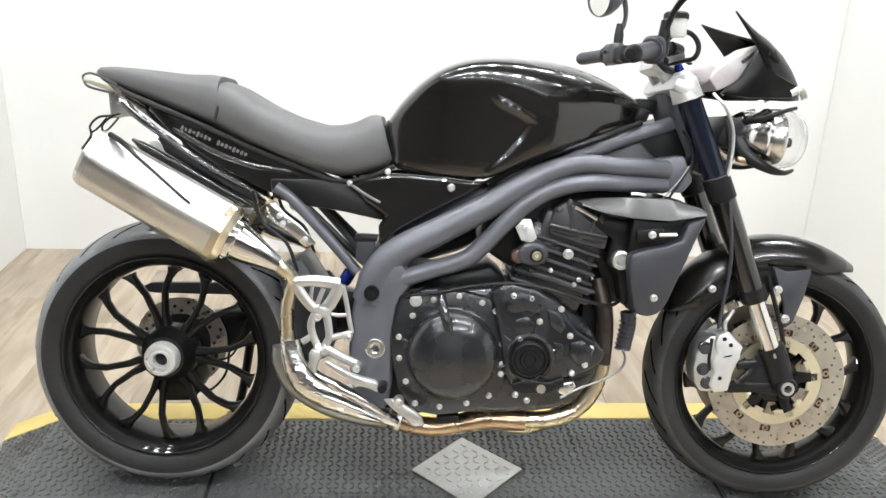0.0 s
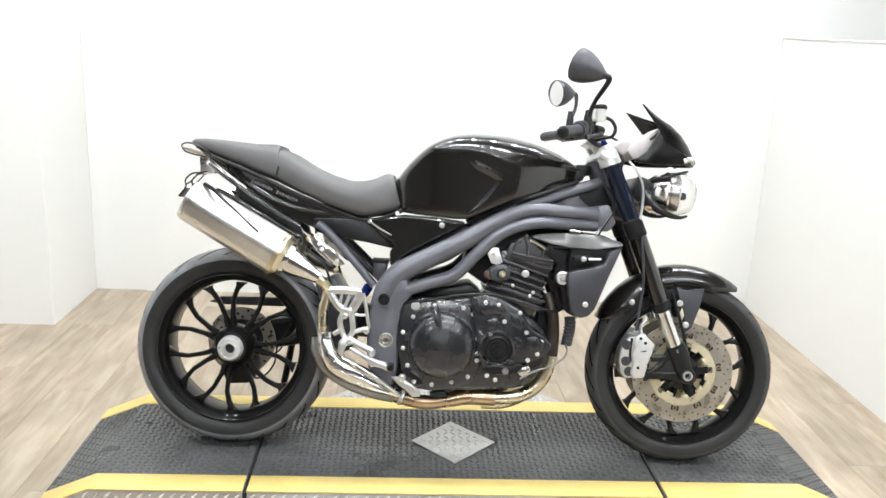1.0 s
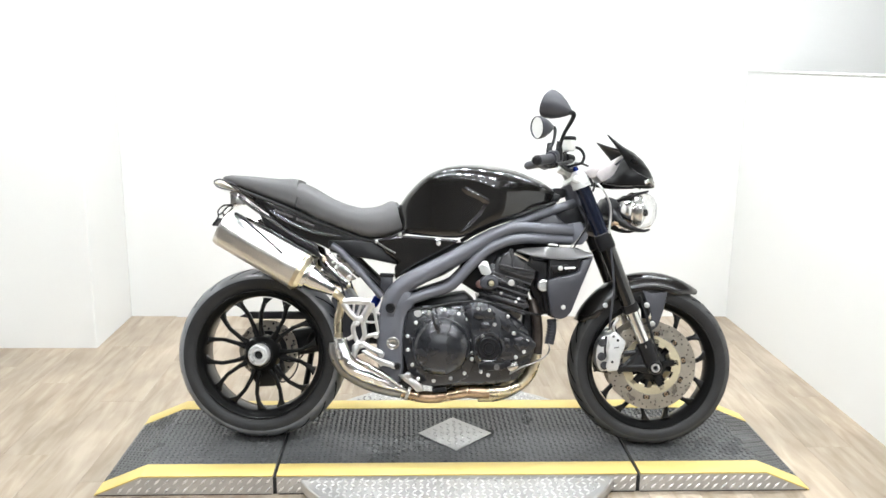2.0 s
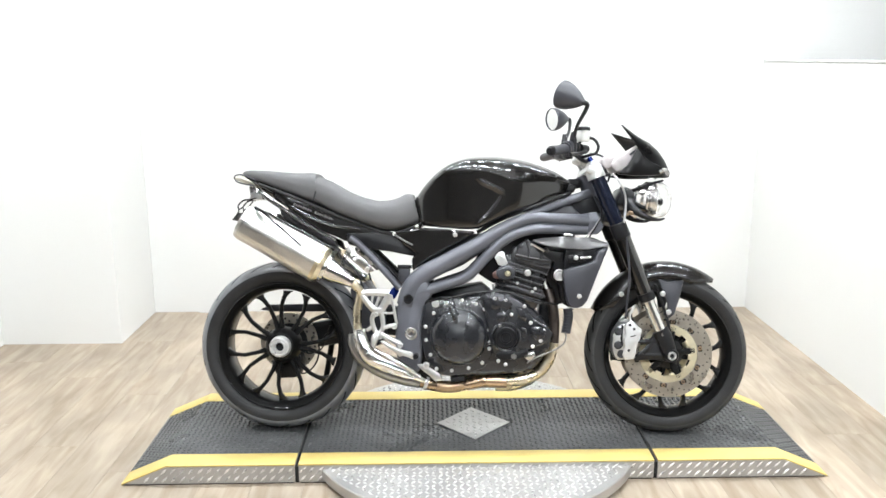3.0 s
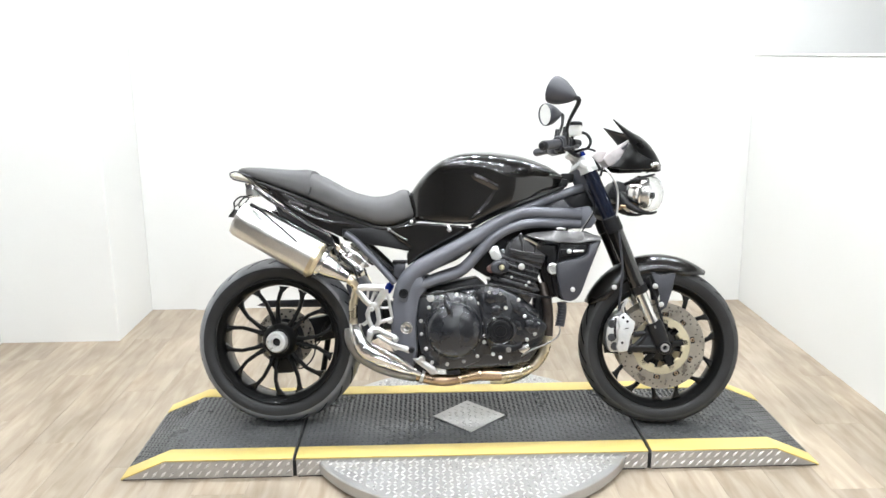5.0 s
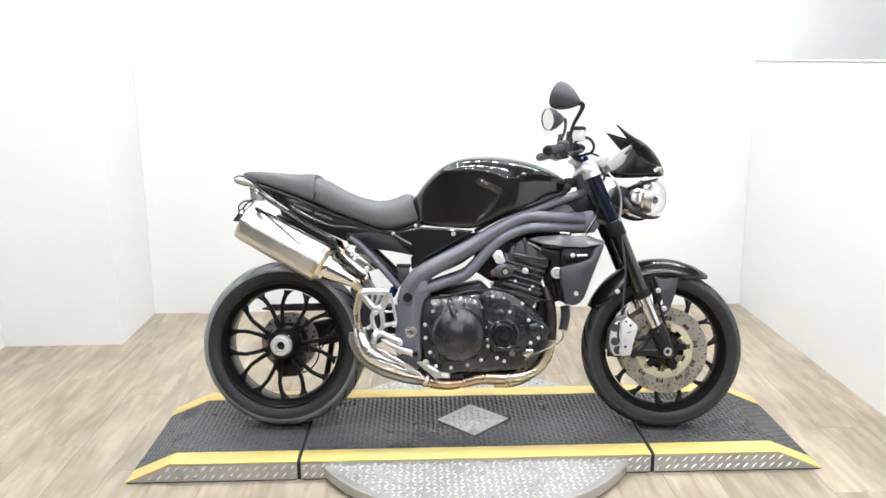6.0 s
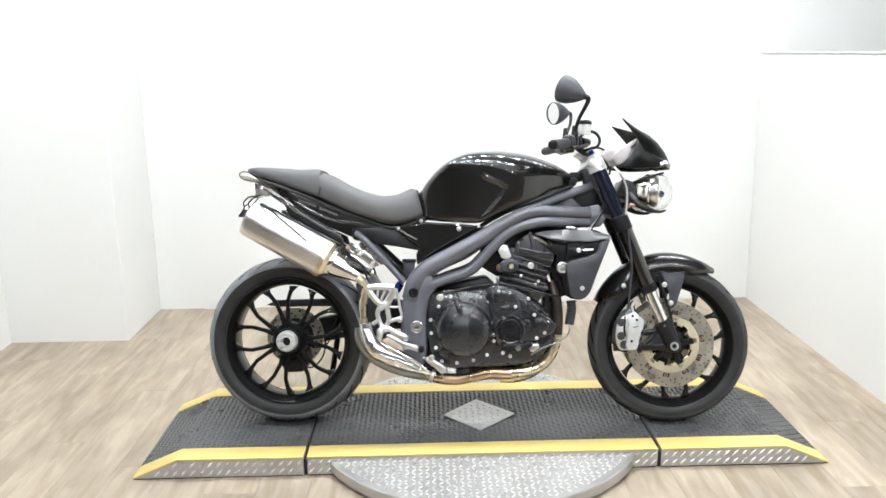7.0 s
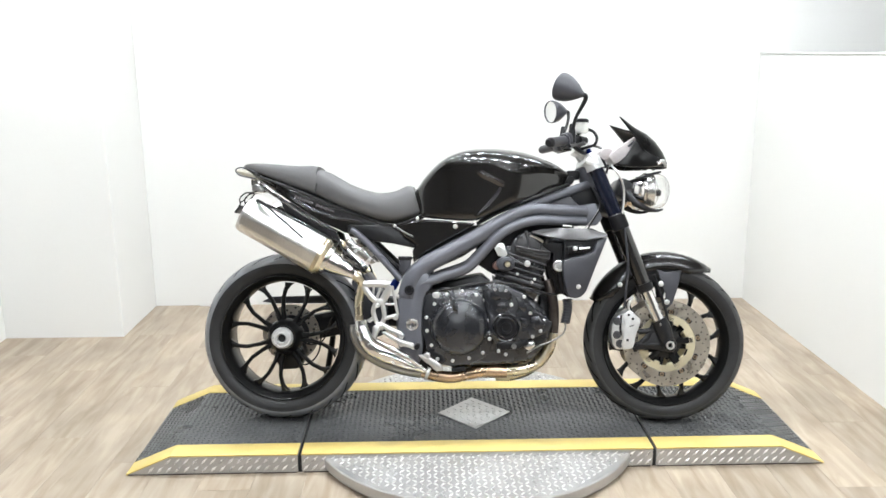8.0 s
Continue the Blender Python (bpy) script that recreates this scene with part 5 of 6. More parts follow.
part("brake_lever", prism([(-0.2, 0.271), (-0.174, 0.273), (-0.134, 0.25), (-0.114, 0.235), (-0.107, 0.215), (-0.133, 0.211), (-0.154, 0.232), (-0.178, 0.249)], -0.206, -0.192, 0.005), PALE, bike, "alloy rear brake lever")
LV = (-0.166, 0.268)
part("lever_nut", lathe([(0, -0.216), (0.006, -0.216), (0.008, -0.219), (0.0105, -0.218), (0.0115, -0.21), (0.0115, -0.19), (0, -0.19)], (LV[0], 0, LV[1]), sides=16), STEEL, bike)

# side stand, on the left
part("side_stand", tube([(-0.56, 0.13, 0.30), (-0.59, 0.19, 0.17), (-0.62, 0.236, 0.068)], 0.012, 12), SATIN, bike, "black folded-out side stand")
part("stand_foot", box((-0.622, 0.244, 0.060), (0.06, 0.05, 0.010), 0.003, Matrix.Rotation(radians(12), 4, "X")), SATIN, bike)

# radiator and shrouds
part("radiator", box((0, 0, 0), (0.035, 0.34, 0.26), 0.006, Matrix.Translation((0.385, 0, 0.60)) @ Matrix.Rotation(radians(22), 4, "Y")), SATIN, bike, "black radiator core")
WING_TOP = [(0.208, 0.714), (0.245, 0.722), (0.323, 0.727), (0.405, 0.725), (0.476, 0.707)]
WING_LOW = [(0.212, 0.707), (0.263, 0.692), (0.320, 0.684), (0.400, 0.681), (0.474, 0.694)]


def wing(s):
    """The sloping top of a radiator shroud."""
    rings = []
    for k in range(25):
        f = k / 6
        (tx, tz), (lx, lz) = (tuple(float(np.interp(f, range(5), [p[m] for p in row])) for m in (0, 1)) for row in (WING_TOP, WING_LOW))
        out = 0.208 - 0.014 * max(0, 1 - f / 0.6)
        rings.append([(tx, s * 0.150, tz), (tx * 0.9 + lx * 0.1, s * 0.170, tz - 0.001), (tx * 0.2 + lx * 0.8, s * (out - 0.004), lz + 0.008), (lx, s * out, lz + 0.002), (lx, s * (out - 0.006), lz), (lx, s * 0.150, lz)])
    return loft(rings)


# The lit look of this upward face comes from its paler grey.
both(wing, "shroud_top", SHROUD_LIT, bike, "radiator shroud top, paler grey for the light on it")
both(plate([(0.474, 0.694), (0.437, 0.600), (0.400, 0.502), (0.383, 0.482), (0.362, 0.475), (0.341, 0.479), (0.330, 0.493), (0.320, 0.544), (0.315, 0.585), (0.316, 0.610), (0.349, 0.621), (0.389, 0.629), (0.424, 0.643), (0.433, 0.678)], 0.215, 0.165, 0.008), "radiator_shroud", PLASTIC, bike, "dark grey plastic radiator shroud")
both(plate([(0.329, 0.659), (0.384, 0.667), (0.394, 0.642), (0.333, 0.634)], 0.20, 0.15, 0.003), "shroud_step", SATIN)
bolts([(0.371, 0.518), (0.359, 0.653)], -0.215, 0.0075, bike)
both(plate([(0.318, 0.600), (0.325, 0.688), (0.462, 0.692), (0.440, 0.625), (0.400, 0.610)], 0.186, 0.160, 0.004), "shroud_pocket", SATIN)
part("hose_clamp", lathe([(0.0, -0.010), (0.008, -0.010), (0.010, -0.006), (0.014, -0.006), (0.016, -0.010), (0.020, -0.008), (0.021, 0.012), (0.0, 0.012)], (0.306, -0.170, 0.590), (0, 1, 0), 24), BOLT, bike, "bare steel hose clamp end")
# Dark block added to close the see-through gap between engine and headers.
part("gap_block", prism([(0.245, 0.520), (0.300, 0.500), (0.316, 0.410), (0.303, 0.335), (0.268, 0.330), (0.245, 0.420)], -0.075, 0.075, 0.008), SATIN, crank)
part("shroud_pin", tube([(0.374, -0.215, 0.653), (0.41, -0.215, 0.655)], 0.004, 8), BOLT, bike)
both(bar([(x, -y, z) for x, y, z in [(0.321, -0.16, 0.734), (0.337, -0.16, 0.734), (0.353, -0.16, 0.731)]], 0.004, 8), "shroud_clip", BOLT)
part("radiator_tank", prism([(0.217, 0.683), (0.326, 0.678), (0.332, 0.596), (0.343, 0.472), (0.315, 0.493), (0.303, 0.559), (0.278, 0.58), (0.289, 0.633)], -0.155, -0.10, 0.006), SATIN, bike)
part("radiator_frame", prism([(0.168, 0.683), (0.35, 0.69), (0.362, 0.485), (0.303, 0.481), (0.258, 0.594), (0.2, 0.637)], -0.095, 0.06, 0.005), SATIN, bike)
part("radiator_hose", tube([(0.301, -0.15, 0.584), (0.325, -0.15, 0.597), (0.358, -0.15, 0.613)], 0.018, 14), SATIN, bike)

# fork, at the steering angle
def fork(s):
    y = s * 0.105
    ax = [Vector((x, y, z)) for x, z in ((0.440, 0.955), (0.529, 0.749), (0.626, 0.510), (0.690, 0.378), (0.7145, 0.300))]
    d = (ax[2] - ax[0]).normalized()
    leg = part("fork_leg", tube([ax[0], ax[1] - d * 0.01], 0.0265, 24), BLUEBLACK, bike, "blue-black upside-down fork leg")
    part("fork_collar", lathe([(0.027, -0.03), (0.0315, -0.026), (0.0315, 0.026), (0.027, 0.03)], ax[1], d, 24, closed=True), SATIN, leg)
    part("outer_tube", tube([ax[1], ax[2]], [0.0285, 0.0275], 24), GLOSS, leg)
    part("dust_seal", lathe([(0.021, -0.016), (0.0305, -0.016), (0.0305, 0.006), (0.027, 0.014), (0.021, 0.016)], ax[2], d, 24, closed=True), SATIN, leg)
    part("stanchion", tube([ax[2], ax[2] + d * 0.15], 0.0215, 24), CHROME, leg, "chrome fork stanchion")
    foot = part("fork_foot", tube([ax[2] + d * 0.128, ax[3] + Vector((0.002, 0, -0.02)), ax[4] + Vector((-0.002, 0, 0.0))], [0.030, 0.030, 0.026], 18, flat=0.72), SATIN, leg, "black cast fork foot")
    part("axle_boss", lathe([(0.010, -0.022), (0.022, -0.022), (0.026, -0.014), (0.025, 0.03), (0.010, 0.03)], (AX, y, RF), (0, -s, 0), 24, closed=True), SATIN, leg)
    part("axle_end", lathe([(0.009, -0.026), (0.015, -0.026), (0.016, -0.022), (0.016, 0.02), (0.009, 0.02)], (AX, y, RF), (0, -s, 0), 20, closed=True), BOLT, leg)
    for pts in ([(0.70, 0.300), (0.655, 0.298), (0.600, 0.300)], [(0.692, 0.352), (0.65, 0.35), (0.605, 0.345)], [(0.66, 0.37), (0.64, 0.33), (0.615, 0.305)]):
        part("caliper_bracket", tube([(x, y * 0.95, z) for x, z in pts], 0.011, 10, flat=0.7), SATIN, leg)
    part("bracket_web", prism([(0.665, 0.381), (0.689, 0.38), (0.72, 0.321), (0.732, 0.292), (0.714, 0.274), (0.652, 0.282), (0.585, 0.278), (0.578, 0.293), (0.614, 0.314), (0.644, 0.351)], min(s * 0.105, s * 0.086), max(s * 0.105, s * 0.086), 0.005), SATIN, leg)
    part("caliper", prism([(0.552, 0.416), (0.566, 0.424), (0.576, 0.426), (0.590, 0.410), (0.610, 0.392), (0.604, 0.361), (0.594, 0.341), (0.588, 0.310), (0.583, 0.286), (0.550, 0.282), (0.539, 0.300), (0.549, 0.331), (0.541, 0.353), (0.552, 0.375), (0.545, 0.396)], min(s * 0.116, s * 0.035), max(s * 0.116, s * 0.035), 0.006), CAST, leg, "silver four-piston brake caliper")
    part("caliper_back", prism([(0.508, 0.300), (0.503, 0.335), (0.507, 0.371), (0.520, 0.398), (0.537, 0.412), (0.558, 0.415), (0.557, 0.282), (0.522, 0.280)], min(s * 0.106, s * 0.04), max(s * 0.106, s * 0.04), 0.007), PALE, leg, "grey cast caliper half")
    for spot in [(0.526, 0.385), (0.525, 0.335), (0.536, 0.303)]:
        part("piston_cap", lathe([(0, -0.005), (0.009, -0.005), (0.0105, -0.002), (0.0125, -0.004), (0.015, -0.002), (0.015, 0.006), (0, 0.006)], (spot[0], s * 0.106, spot[1]), (0, -s, 0), 16), BARREL, leg)
    part("caliper_rib", prism([(0.536, 0.408), (0.545, 0.408), (0.541, 0.360), (0.544, 0.332), (0.535, 0.330), (0.533, 0.362)], min(s * 0.1075, s * 0.09), max(s * 0.1075, s * 0.09), 0.002), SATIN, leg)
    part("banjo", tube([(0.567, -0.112, 0.425), (0.564, -0.112, 0.445), (0.573, -0.112, 0.461), (0.581, -0.112, 0.477)], 0.0055, 8) if s < 0 else tube([(0.64, 0.11, 0.42), (0.645, 0.11, 0.45)], 0.0055, 8), BOLT, leg)
    part("caliper_gap", prism([(0.567, 0.368), (0.585, 0.373), (0.586, 0.37), (0.568, 0.366)], min(s * 0.1175, s * 0.1), max(s * 0.1175, s * 0.1), 0.0), SATIN, leg)
    for spot in [(0.566, 0.409), (0.581, 0.395), (0.562, 0.317)]:
        part("caliper_bolt", lathe([(0, -0.003), (0.0038, -0.003), (0.005, 0.0), (0.005, 0.01), (0, 0.01)], (spot[0], s * 0.116, spot[1]), (0, -s, 0), 12), SATIN, leg)
    return leg


fork(-1)
fork(1)
part("front_axle", tube([(AX, -0.11, RF), (AX, 0.11, RF)], 0.012, 16), SATIN, bike)
part("brake_hose", tube([(0.53, -0.11, 0.908), (0.544, -0.11, 0.852), (0.542, -0.11, 0.79), (0.548, -0.13, 0.718), (0.56, -0.13, 0.595), (0.554, -0.12, 0.491), (0.55, -0.115, 0.433)], 0.0042, 8), PLASTIC, bike, "braided brake hose")
part("clutch_hose", tube([(0.505, -0.09, 0.956), (0.52, -0.125, 0.929), (0.538, -0.125, 0.894), (0.545, -0.125, 0.859), (0.544, -0.125, 0.814), (0.539, -0.125, 0.777)], 0.0038, 8), PALE, bike, "pale grey hose")
part("cable", tube([(0.417, -0.11, 0.723), (0.445, -0.11, 0.77), (0.462, -0.11, 0.801), (0.458, -0.11, 0.843), (0.438, -0.11, 0.874)], 0.003, 8), SATIN, bike)
part("cable", tube([(0.404, -0.11, 0.723), (0.435, -0.11, 0.76), (0.458, -0.11, 0.797)], 0.0018, 8), GREYPIPE, bike)
part("lower_clamp", box((0, 0, 0), (0.060, 0.20, 0.038), 0.010, Matrix.Translation((0.500, 0, 0.792)) @ Matrix.Rotation(radians(23), 4, "Y")), SATIN, bike)
part("upper_clamp", box((0, 0, 0), (0.062, 0.275, 0.030), 0.010, Matrix.Translation((0.432, 0, 0.962)) @ Matrix.Rotation(radians(23), 4, "Y")), CAST, bike, "bare alloy upper fork clamp")
part("bar_clamp", box((0, 0, 0), (0.048, 0.13, 0.046), 0.010, Matrix.Translation((0.398, 0, 1.020)) @ Matrix.Rotation(radians(23), 4, "Y")), CAST, bike, "silver handlebar clamp")
for s in (-1, 1):
    part("fork_cap", lathe([(0, 0.034), (0.013, 0.034), (0.016, 0.028), (0.022, 0.026), (0.026, 0.018), (0.031, 0.012), (0.034, -0.03), (0, -0.03)], (0.434, s * 0.105, 0.968), (-0.36, 0, 0.93), 24), CAST, bike, "bare alloy fork cap")
    part("fork_adjuster", lathe([(0, 0.012), (0.008, 0.012), (0.010, 0.0), (0.010, -0.01), (0, -0.01)], (0.421, s * 0.105, 1.004), (-0.36, 0, 0.93), 14), BLUE, bike, "blue anodised preload adjuster")
    part("bar_riser", tube([(0.425, s * 0.045, 0.975), (0.405, s * 0.045, 1.005), (0.395, s * 0.045, 1.028)], 0.018, 14), CAST, bike)
part("steering_lock", box((0.372, 0, 0.925), (0.05, 0.07, 0.035), 0.008), SATIN, bike)

# handlebar with its controls
BAR = [(0.392, 0.0, 1.032), (0.392, 0.09, 1.034), (0.380, 0.16, 1.044), (0.352, 0.23, 1.050), (0.315, 0.31, 1.043), (0.273, 0.385, 1.035)]


def bar_at(f, s):
    """A point of the bar; it is turned a little to the right and sits a little lower there."""
    x, y, z = (float(np.interp(f, range(6), [b[k] for b in BAR])) for k in range(3))
    return Vector((x + s * 0.018 * f / 5, s * y, z + s * 0.026 * f / 5))


part("handlebar", tube([bar_at(k, -1) for k in range(5, 0, -1)] + [bar_at(k, 1) for k in range(6)], 0.0115, 14), ALLOY, bike, "tapered alloy handlebar")


def controls(s):
    def at(f):
        return bar_at(f, s)

    grip = part("grip", tube([at(3.75), at(4.4), at(5.0)], [0.0175, 0.0165, 0.0175], 18), PLASTIC, bike, "black rubber handlebar grip")
    d = (at(5) - at(4)).normalized()
    part("bar_end", lathe([(0, 0.016), (0.010, 0.016), (0.015, 0.010), (0.0165, 0.0), (0.0165, -0.01), (0, -0.01)], at(5), d, 20), SATIN, grip)
    part("grip_flange", lathe([(0.016, -0.003), (0.023, -0.003), (0.023, 0.003), (0.016, 0.003)], at(3.75), d, 20, closed=True), PLASTIC, grip)
    sw = part("switch_housing", loft([ringof(at(f), d.cross(Vector((0, 0, 1))).normalized(), (0, 0, 1), a, b, 20, 3) for f, a, b in ((3.05, 0.018, 0.020), (3.12, 0.024, 0.027), (3.55, 0.025, 0.028), (3.64, 0.020, 0.023))]), PLASTIC, bike, "black switch housing")
    part("switch_button", box(at(3.35) + Vector((-0.026, 0, 0.004)), (0.012, 0.018, 0.010), 0.003), SATIN, sw)
    part("lever_clamp", loft([ringof(at(f), d.cross(Vector((0, 0, 1))).normalized(), (0, 0, 1), a, b, 16, 3) for f, a, b in ((2.55, 0.018, 0.018), (2.6, 0.024, 0.022), (2.9, 0.024, 0.022), (2.95, 0.018, 0.018))]), SATIN, bike)
    part("lever", tube([at(2.75) + Vector((0.035, 0, -0.008)), at(3.2) + Vector((0.052, 0, -0.012)), at(4.0) + Vector((0.048, 0, -0.014)), at(4.85) + Vector((0.058, 0, -0.012))], [0.009, 0.007, 0.006, 0.007], 10, flat=0.7), SATIN, bike, "black control lever")
    part("master_cylinder", tube([at(2.75) + Vector((0.02, 0, 0.004)), at(2.2) + Vector((0.030, 0, 0.004))], 0.014, 14), SATIN, bike)


controls(-1)
controls(1)
RES = (0.383, 1.085)
part("reservoir", lathe([(0, -0.022), (0.020, -0.022), (0.023, -0.018), (0.023, 0.014), (0, 0.014)], (RES[0], -0.19, RES[1]), (0, 0, 1), 24), MILKY, bike, "translucent brake fluid reservoir")
part("reservoir_cap", lathe([(0, 0.014), (0.026, 0.014), (0.026, 0.024), (0.022, 0.028), (0, 0.028)], (RES[0], -0.19, RES[1]), (0, 0, 1), 24), SATIN, bike)
part("hose_loop", tube([(0.359, -0.19, 1.041), (0.377, -0.17, 1.063), (0.402, -0.17, 1.077), (0.426, -0.17, 1.071), (0.44, -0.17, 1.048), (0.432, -0.17, 1.024), (0.413, -0.14, 1.019), (0.386, -0.1, 1.013)], 0.0055, 10), SATIN, bike, "black looped hose")
part("hose_loop", tube([(0.426, 0.12, 1.047), (0.473, 0.08, 1.043), (0.504, 0.05, 1.018), (0.516, 0.05, 0.979), (0.508, 0.05, 0.936)], 0.0045, 8), SATIN, bike)
part("cable_bundle", tube([(0.359, -0.15, 1.021), (0.394, -0.1, 1.005), (0.434, -0.05, 1.001), (0.471, -0.05, 0.984), (0.492, -0.05, 0.95)], 0.008, 10), SATIN, bike)


# mirrors
def rear_mirror(s, glass_c, apex, foot, mid):
    g, a = Vector(glass_c), Vector(apex)
    d = (a - g).normalized()
    h = (a - g).length
    prof = [(0.0445, -0.004), (0.047, -0.002), (0.048, 0.004), (0.0475, 0.012), (0.043, 0.36 * h), (0.029, 0.68 * h), (0.014, 0.93 * h), (0.009, h), (0, h)]
    house = part("rear_mirror", lathe([(0, 0.004)] + [(0.0445, 0.004)] + prof, g, d, 36), PLASTIC, bike, "round black conical rear view mirror")
    part("mirror_glass", lathe([(0, 0.0005), (0.044, 0.0005), (0.044, 0.003), (0, 0.003)], g, d, 36), MIRROR, house, "mirror glass")
    part("mirror_stalk", tube([a - d * 0.006, a + d * 0.012 + Vector((0, 0, -0.008)), Vector(mid), Vector(foot)], [0.009, 0.008, 0.0062, 0.007], 12), SATIN, house)
    part("stalk_base", tube([Vector(foot) + Vector((0, 0, 0.03)), Vector(foot), Vector(foot) + Vector((-0.002, 0, -0.035))], [0.008, 0.013, 0.013], 12), SATIN, house)


MR, ML = [(0.29, -0.36, 1.2), (0.36, -0.36, 1.165), (0.35, -0.3, 1.103), (0.34, -0.27, 1.056)], [(0.323, 0.36, 1.217), (0.391, 0.4, 1.225), (0.39, 0.33, 1.165), (0.367, 0.29, 1.116)]
rear_mirror(-1, MR[0], (MR[1][0], -0.40, MR[1][2]), MR[3], MR[2])
rear_mirror(1, ML[0], ML[1], ML[3], ML[2])

# headlights, instrument and fly screen
def headlight(s):
    c = Vector((0.652, s * 0.090, 0.862))
    d = Vector((1, s * 0.04, -0.06)).normalized()
    bowl = part("headlight", lathe([(0, -0.082), (0.022, -0.079), (0.040, -0.066), (0.053, -0.048), (0.0605, -0.036), (0.0635, -0.034), (0.0645, -0.028), (0.0620, -0.026), (0.051, -0.040), (0.038, -0.056), (0.018, -0.070), (0, -0.072)], c, d, 48), CHROME, bike, "round chrome headlight with clear domed lens")
    part("reflector", lathe([(0.0, -0.054), (0.016, -0.051), (0.034, -0.038), (0.047, -0.018), (0.0535, 0.004), (0.0560, 0.006), (0.0590, -0.004), (0.0575, -0.008), (0.054, -0.020), (0.045, -0.044), (0.030, -0.058), (0, -0.062)], c, d, 40, closed=True), ALLOY, bowl, "bright metal reflector")
    part("headlight_lens", lathe([(0.0620, -0.030), (0.0655, -0.010), (0.0655, 0.010), (0.0635, 0.024), (0.0590, 0.038), (0.050, 0.049), (0.034, 0.058), (0.0006, 0.062), (0.0006, 0.0605), (0.0335, 0.0565), (0.0490, 0.0478), (0.0577, 0.037), (0.0620, 0.0235), (0.0640, 0.010), (0.0640, -0.010), (0.0605, -0.030)], c, d, 40, closed=True), GLASS, bowl, "clear domed glass").visible_shadow = False
    part("bulb_cap", lathe([(0, 0.034), (0.009, 0.033), (0.0125, 0.026), (0.0115, 0.014), (0.006, 0.006), (0.006, -0.05), (0, -0.05)], c + Vector((0, 0, -0.006)), d, 16), SEAM, bowl, "dark bulb cap")
    part("lamp_arm", tube([c + Vector((-0.085, -s * 0.02, 0.028)), c + Vector((-0.045, s * 0.045, 0.045)), c + Vector((-0.005, s * 0.045, 0.060)), c + Vector((0.026, s * 0.030, 0.068))], [0.010, 0.006, 0.005, 0.004], 10), SATIN, bowl)
    part("lamp_bracket", tube([c + Vector((-0.092, -s * 0.01, 0.004)), c + Vector((-0.078, s * 0.035, -0.036)), c + Vector((-0.034, s * 0.050, -0.064)), c + Vector((0.006, s * 0.040, -0.073)), c + Vector((0.034, s * 0.020, -0.068))], [0.018, 0.015, 0.010, 0.006, 0.004], 12), SATIN, bowl)
    ind = part("indicator", loft([ringof((0.555 + t, s * (0.165 + q), 0.815), (0, 1, 0), (0, 0, 1), a, b, 16) for t, q, a, b in ((0, -0.04, 0.008, 0.005), (0.010, -0.04, 0.013, 0.009), (0.03, -0.04, 0.013, 0.009), (0.045, -0.04, 0.006, 0.004))]), HEATED, bike, "small amber turn indicator")
    part("indicator_stem", tube([(0.575, s * 0.115, 0.815), (0.555, s * 0.10, 0.83), (0.545, s * 0.06, 0.84)], 0.007, 8), SATIN, ind)
    return bowl


headlight(-1)
headlight(1)
part("lamp_yoke", box((0.555, 0, 0.87), (0.06, 0.20, 0.07), 0.012, Matrix.Rotation(radians(20), 4, "Y")), SATIN, bike)
pod = part("instrument_pod", prism([(0.500, 0.990), (0.512, 1.010), (0.534, 1.028), (0.566, 1.047), (0.600, 1.068), (0.611, 1.066), (0.598, 1.032), (0.572, 0.994), (0.545, 0.975), (0.520, 0.963)], -0.068, 0.060, 0.010, segments=3), POD, bike, "pale grey instrument pod")
part("instrument_face", prism([(0.566, 1.030), (0.596, 1.054), (0.601, 1.052), (0.594, 1.042), (0.572, 1.024)], -0.072, -0.064, 0.002), PLASTIC, pod)
part("ignition_cover", prism([(0.462, 0.994), (0.466, 1.014), (0.482, 1.026), (0.503, 1.030), (0.522, 1.018), (0.512, 0.990), (0.486, 0.974)], -0.062, 0.055, 0.010, segments=3), POD, bike, "pale grey ignition cover")

# fly screen: swept shell with two raised horns
b = bmesh.new()
RIDGE = [(0.724, 0.950), (0.720, 0.985), (0.708, 1.012), (0.684, 1.048), (0.655, 1.075), (0.624, 1.085)]
HORN = [(0.650, 0.958), (0.618, 1.005), (0.600, 1.040), (0.580, 1.068), (0.556, 1.099), (0.531, 1.131)]
grid = []
for i in range(16):
    u = i / 3
    (cx, cz), (ex, ez) = (tuple(float(np.interp(u, range(6), [p[m] for p in row])) for m in (0, 1)) for row in (RIDGE, HORN))
    row = []
    for j in range(25):
        v = -1 + j / 12
        f = abs(v) ** (2.5 - 0.24 * u)
        row.append(b.verts.new((cx + (ex - cx) * f, (0.100 + 0.004 * u) * v, cz + (ez - cz) * f)))
    grid.append(row)
for i in range(15):
    for j in range(24):
        b.faces.new((grid[i][j], grid[i + 1][j], grid[i + 1][j + 1], grid[i][j + 1]))
screen = part("fly_screen", b, SCREEN, bike, "black fly screen with two pointed horns")
sol = screen.modifiers.new("thickness", "SOLIDIFY")
sol.thickness = 0.004
both(plate([(0.518, 0.956), (0.530, 0.968), (0.556, 0.989), (0.568, 1.008), (0.580, 1.032), (0.594, 1.057), (0.612, 1.022), (0.640, 1.000), (0.682, 0.979), (0.672, 0.951), (0.584, 0.949)], 0.104, 0.084, 0.004), "screen_cheek", SCREEN, screen)
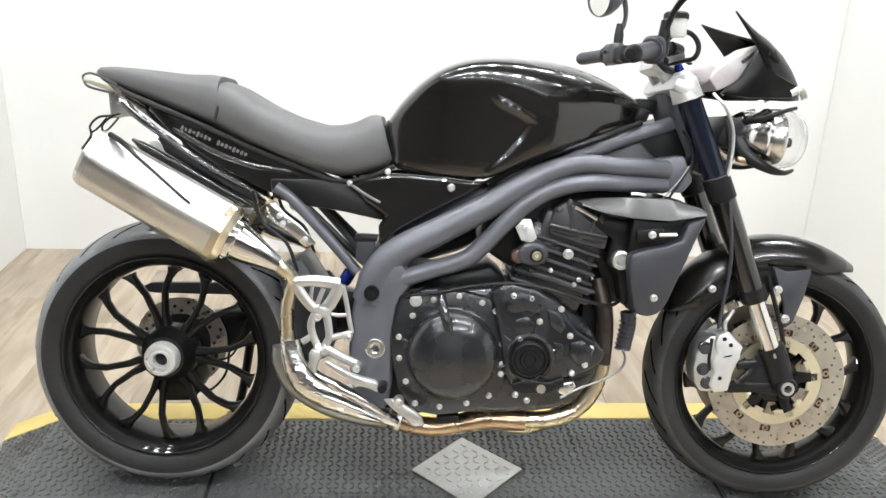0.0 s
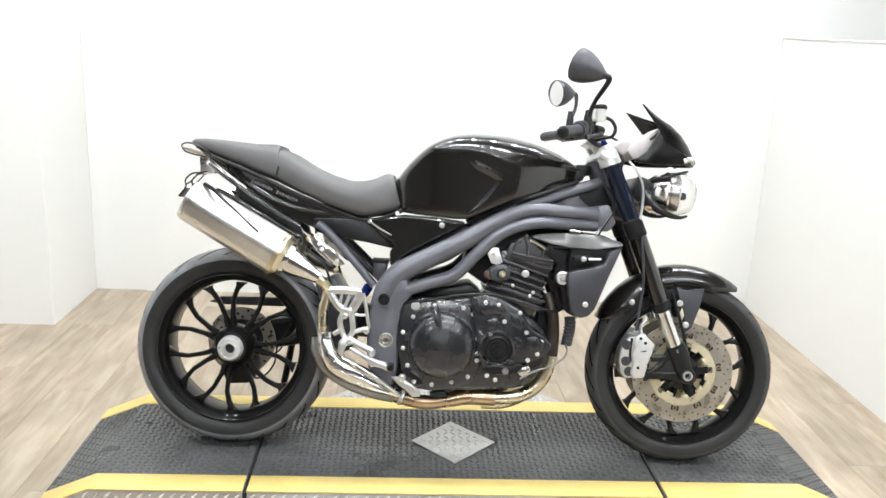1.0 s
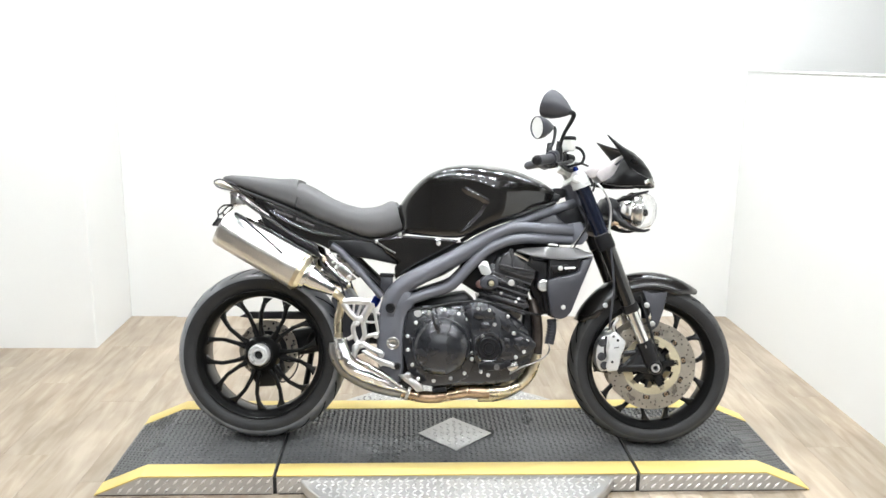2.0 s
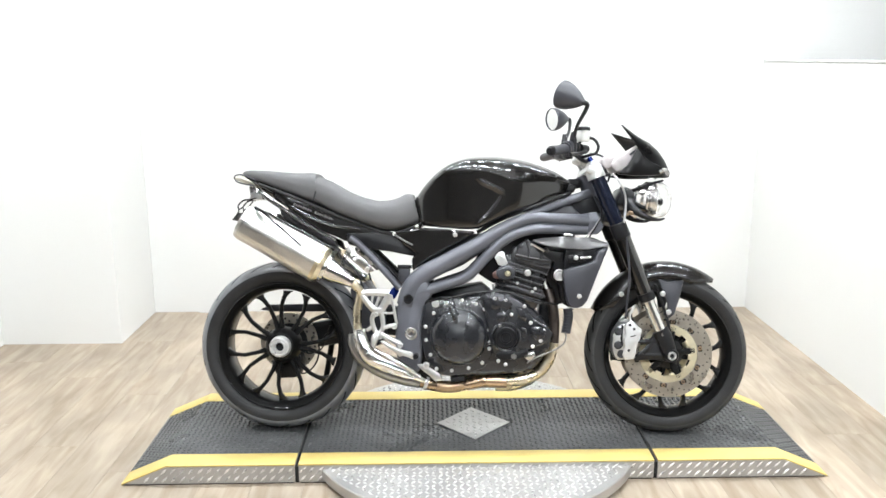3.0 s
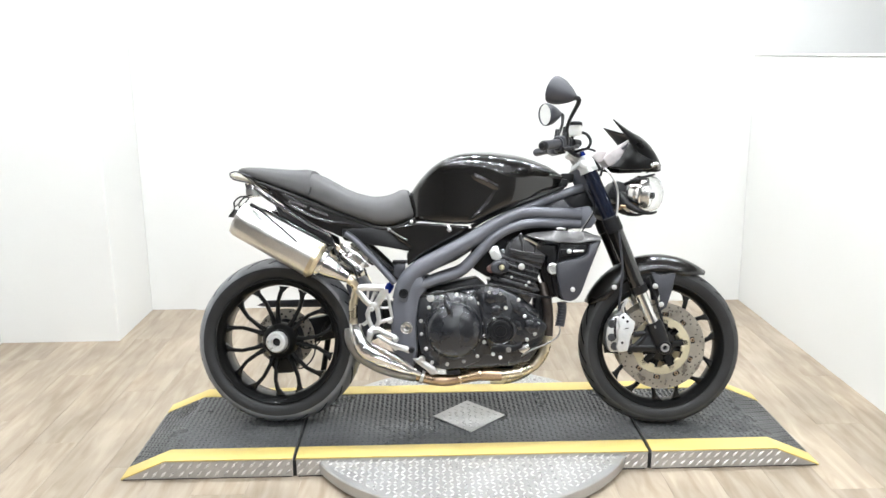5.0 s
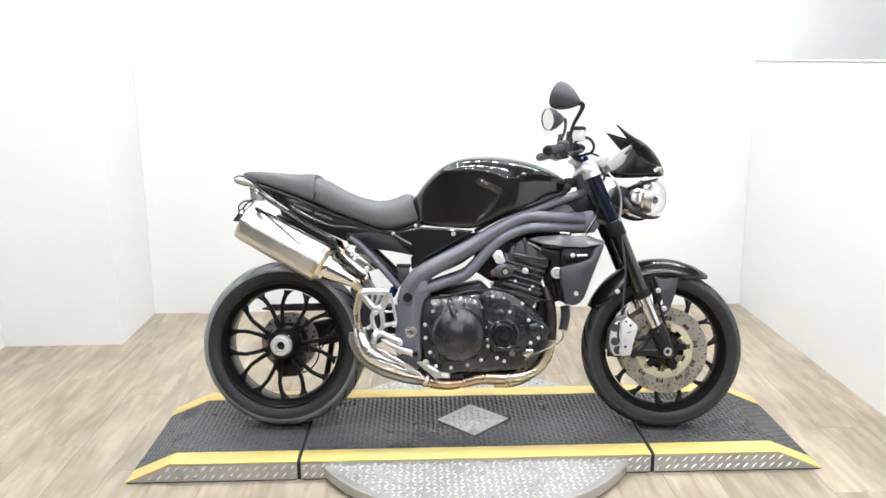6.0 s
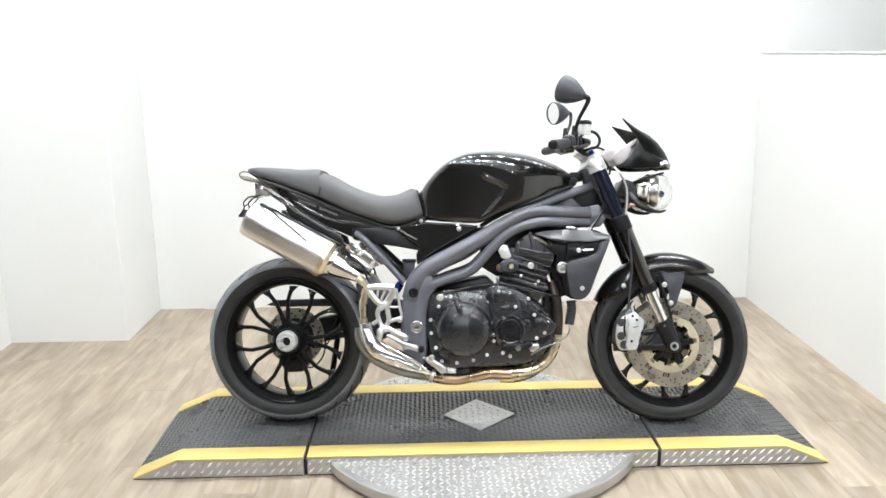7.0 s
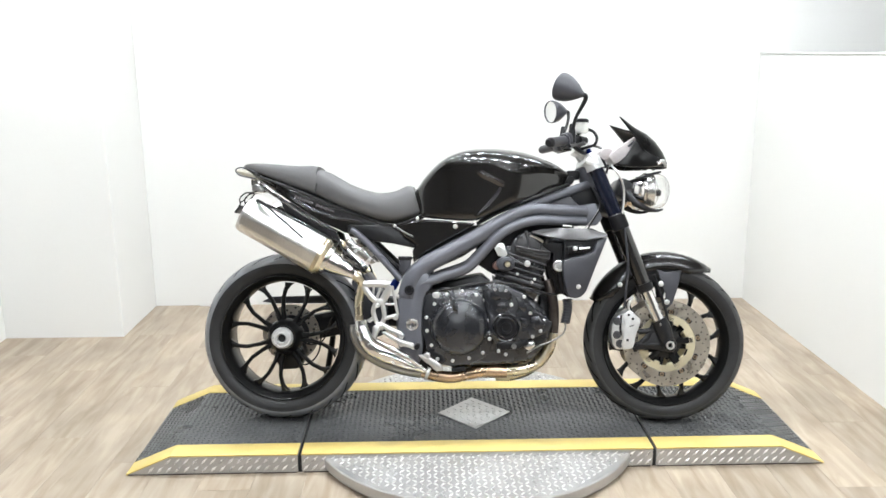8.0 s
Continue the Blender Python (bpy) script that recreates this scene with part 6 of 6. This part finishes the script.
both(bar([(x, -y, z) for x, y, z in [(0.668, -0.105, 0.961), (0.688, -0.105, 0.969), (0.701, -0.105, 0.952)]], 0.008, 10), "screen_clip", ALLOY, screen)


# front mudguard
def guard_ring(a, r, w, depth):
    ring = []
    for k in range(13):
        t = -1 + 2 * k / 12
        rr = r - depth * abs(t) ** 2.6
        ring.append((AX + rr * math.cos(a), w * math.copysign(abs(t) ** 0.85, t), RF + rr * math.sin(a)))
    return ring


rings = []
for k in range(19):
    f = k / 18
    a = radians(150 - 92 * f)
    end = min(1, f / 0.12, (1 - f) / 0.16)
    rings.append(guard_ring(a, 0.318 + 0.017 * math.sin(f * math.pi) + 0.008 * f, 0.045 + 0.028 * min(1, end) ** 0.6, 0.018 + 0.045 * min(1, end)))
guard = part("front_mudguard", loft(rings, closed_ring=False), GUARD, bike, "gloss black front mudguard")
sol = guard.modifiers.new("thickness", "SOLIDIFY")
sol.thickness = 0.0035
both(plate([(0.672, 0.576), (0.705, 0.563), (0.762, 0.571), (0.75, 0.509), (0.729, 0.446), (0.709, 0.43), (0.704, 0.488)], 0.090, 0.080, 0.003), "mudguard_stay", PLASTIC, bike, "grey plastic mudguard stay")
bolts([(0.687, 0.522), (0.709, 0.455)], -0.092, 0.009, bike)
both(bar([(x, -y, z) for x, y, z in [(0.661, -0.088, 0.555), (0.679, -0.088, 0.505), (0.704, -0.088, 0.43), (0.716, -0.088, 0.374)]], 0.0055, 8), "stay_rod", SATIN)
bolts([(0.539, 0.518)], -0.085, 0.008, bike)


# ---- floor planks ----
def plank_mesh(w, length):
    b = box((0, 0, -0.004), (w - 0.0006, length - 0.0006, 0.008), 0.0005)
    me = bpy.data.meshes.new("plank")
    b.to_mesh(me)
    b.free()
    me.materials.append(WOOD)
    return me


PW, PL = 0.18, 1.22
whole = plank_mesh(PW, PL)
rest_v, rest_f = [], []
count = 0
i = 0
x = WEST + PW / 2
while x < FARX:
    y = NEAR + (i * 0.413 % 1.0) * PL - PL / 2
    while y < BACK + PL:
        y0, y1 = max(NEAR, y), min(BACK, y + PL)
        if y1 - y0 > 0.05:
            cx, cy, ln = x, (y0 + y1) / 2, y1 - y0
            if LEFT < x < RIGHT and y1 > -1.6 and count < 300:
                me = whole if abs(ln - PL) < 1e-6 else plank_mesh(PW, ln)
                o = new("plank", me)
                o.parent = floor
                o.matrix_basis = pose(cx, cy, 0)
                count += 1
            else:
                k = len(rest_v)
                a, c = PW / 2 - 0.00125, ln / 2 - 0.00125
                rest_v += [(cx - a, cy - c, 0), (cx + a, cy - c, 0), (cx + a, cy + c, 0), (cx - a, cy + c, 0)]
                rest_f.append((k, k + 1, k + 2, k + 3))
        y += PL
    x += PW
    i += 1
me = bpy.data.meshes.new("outer_planks")
me.from_pydata(rest_v, [], rest_f)
me.materials.append(WOOD)
o = new("outer_planks", me)
o.parent = floor
tagged(o, kind="stuff")
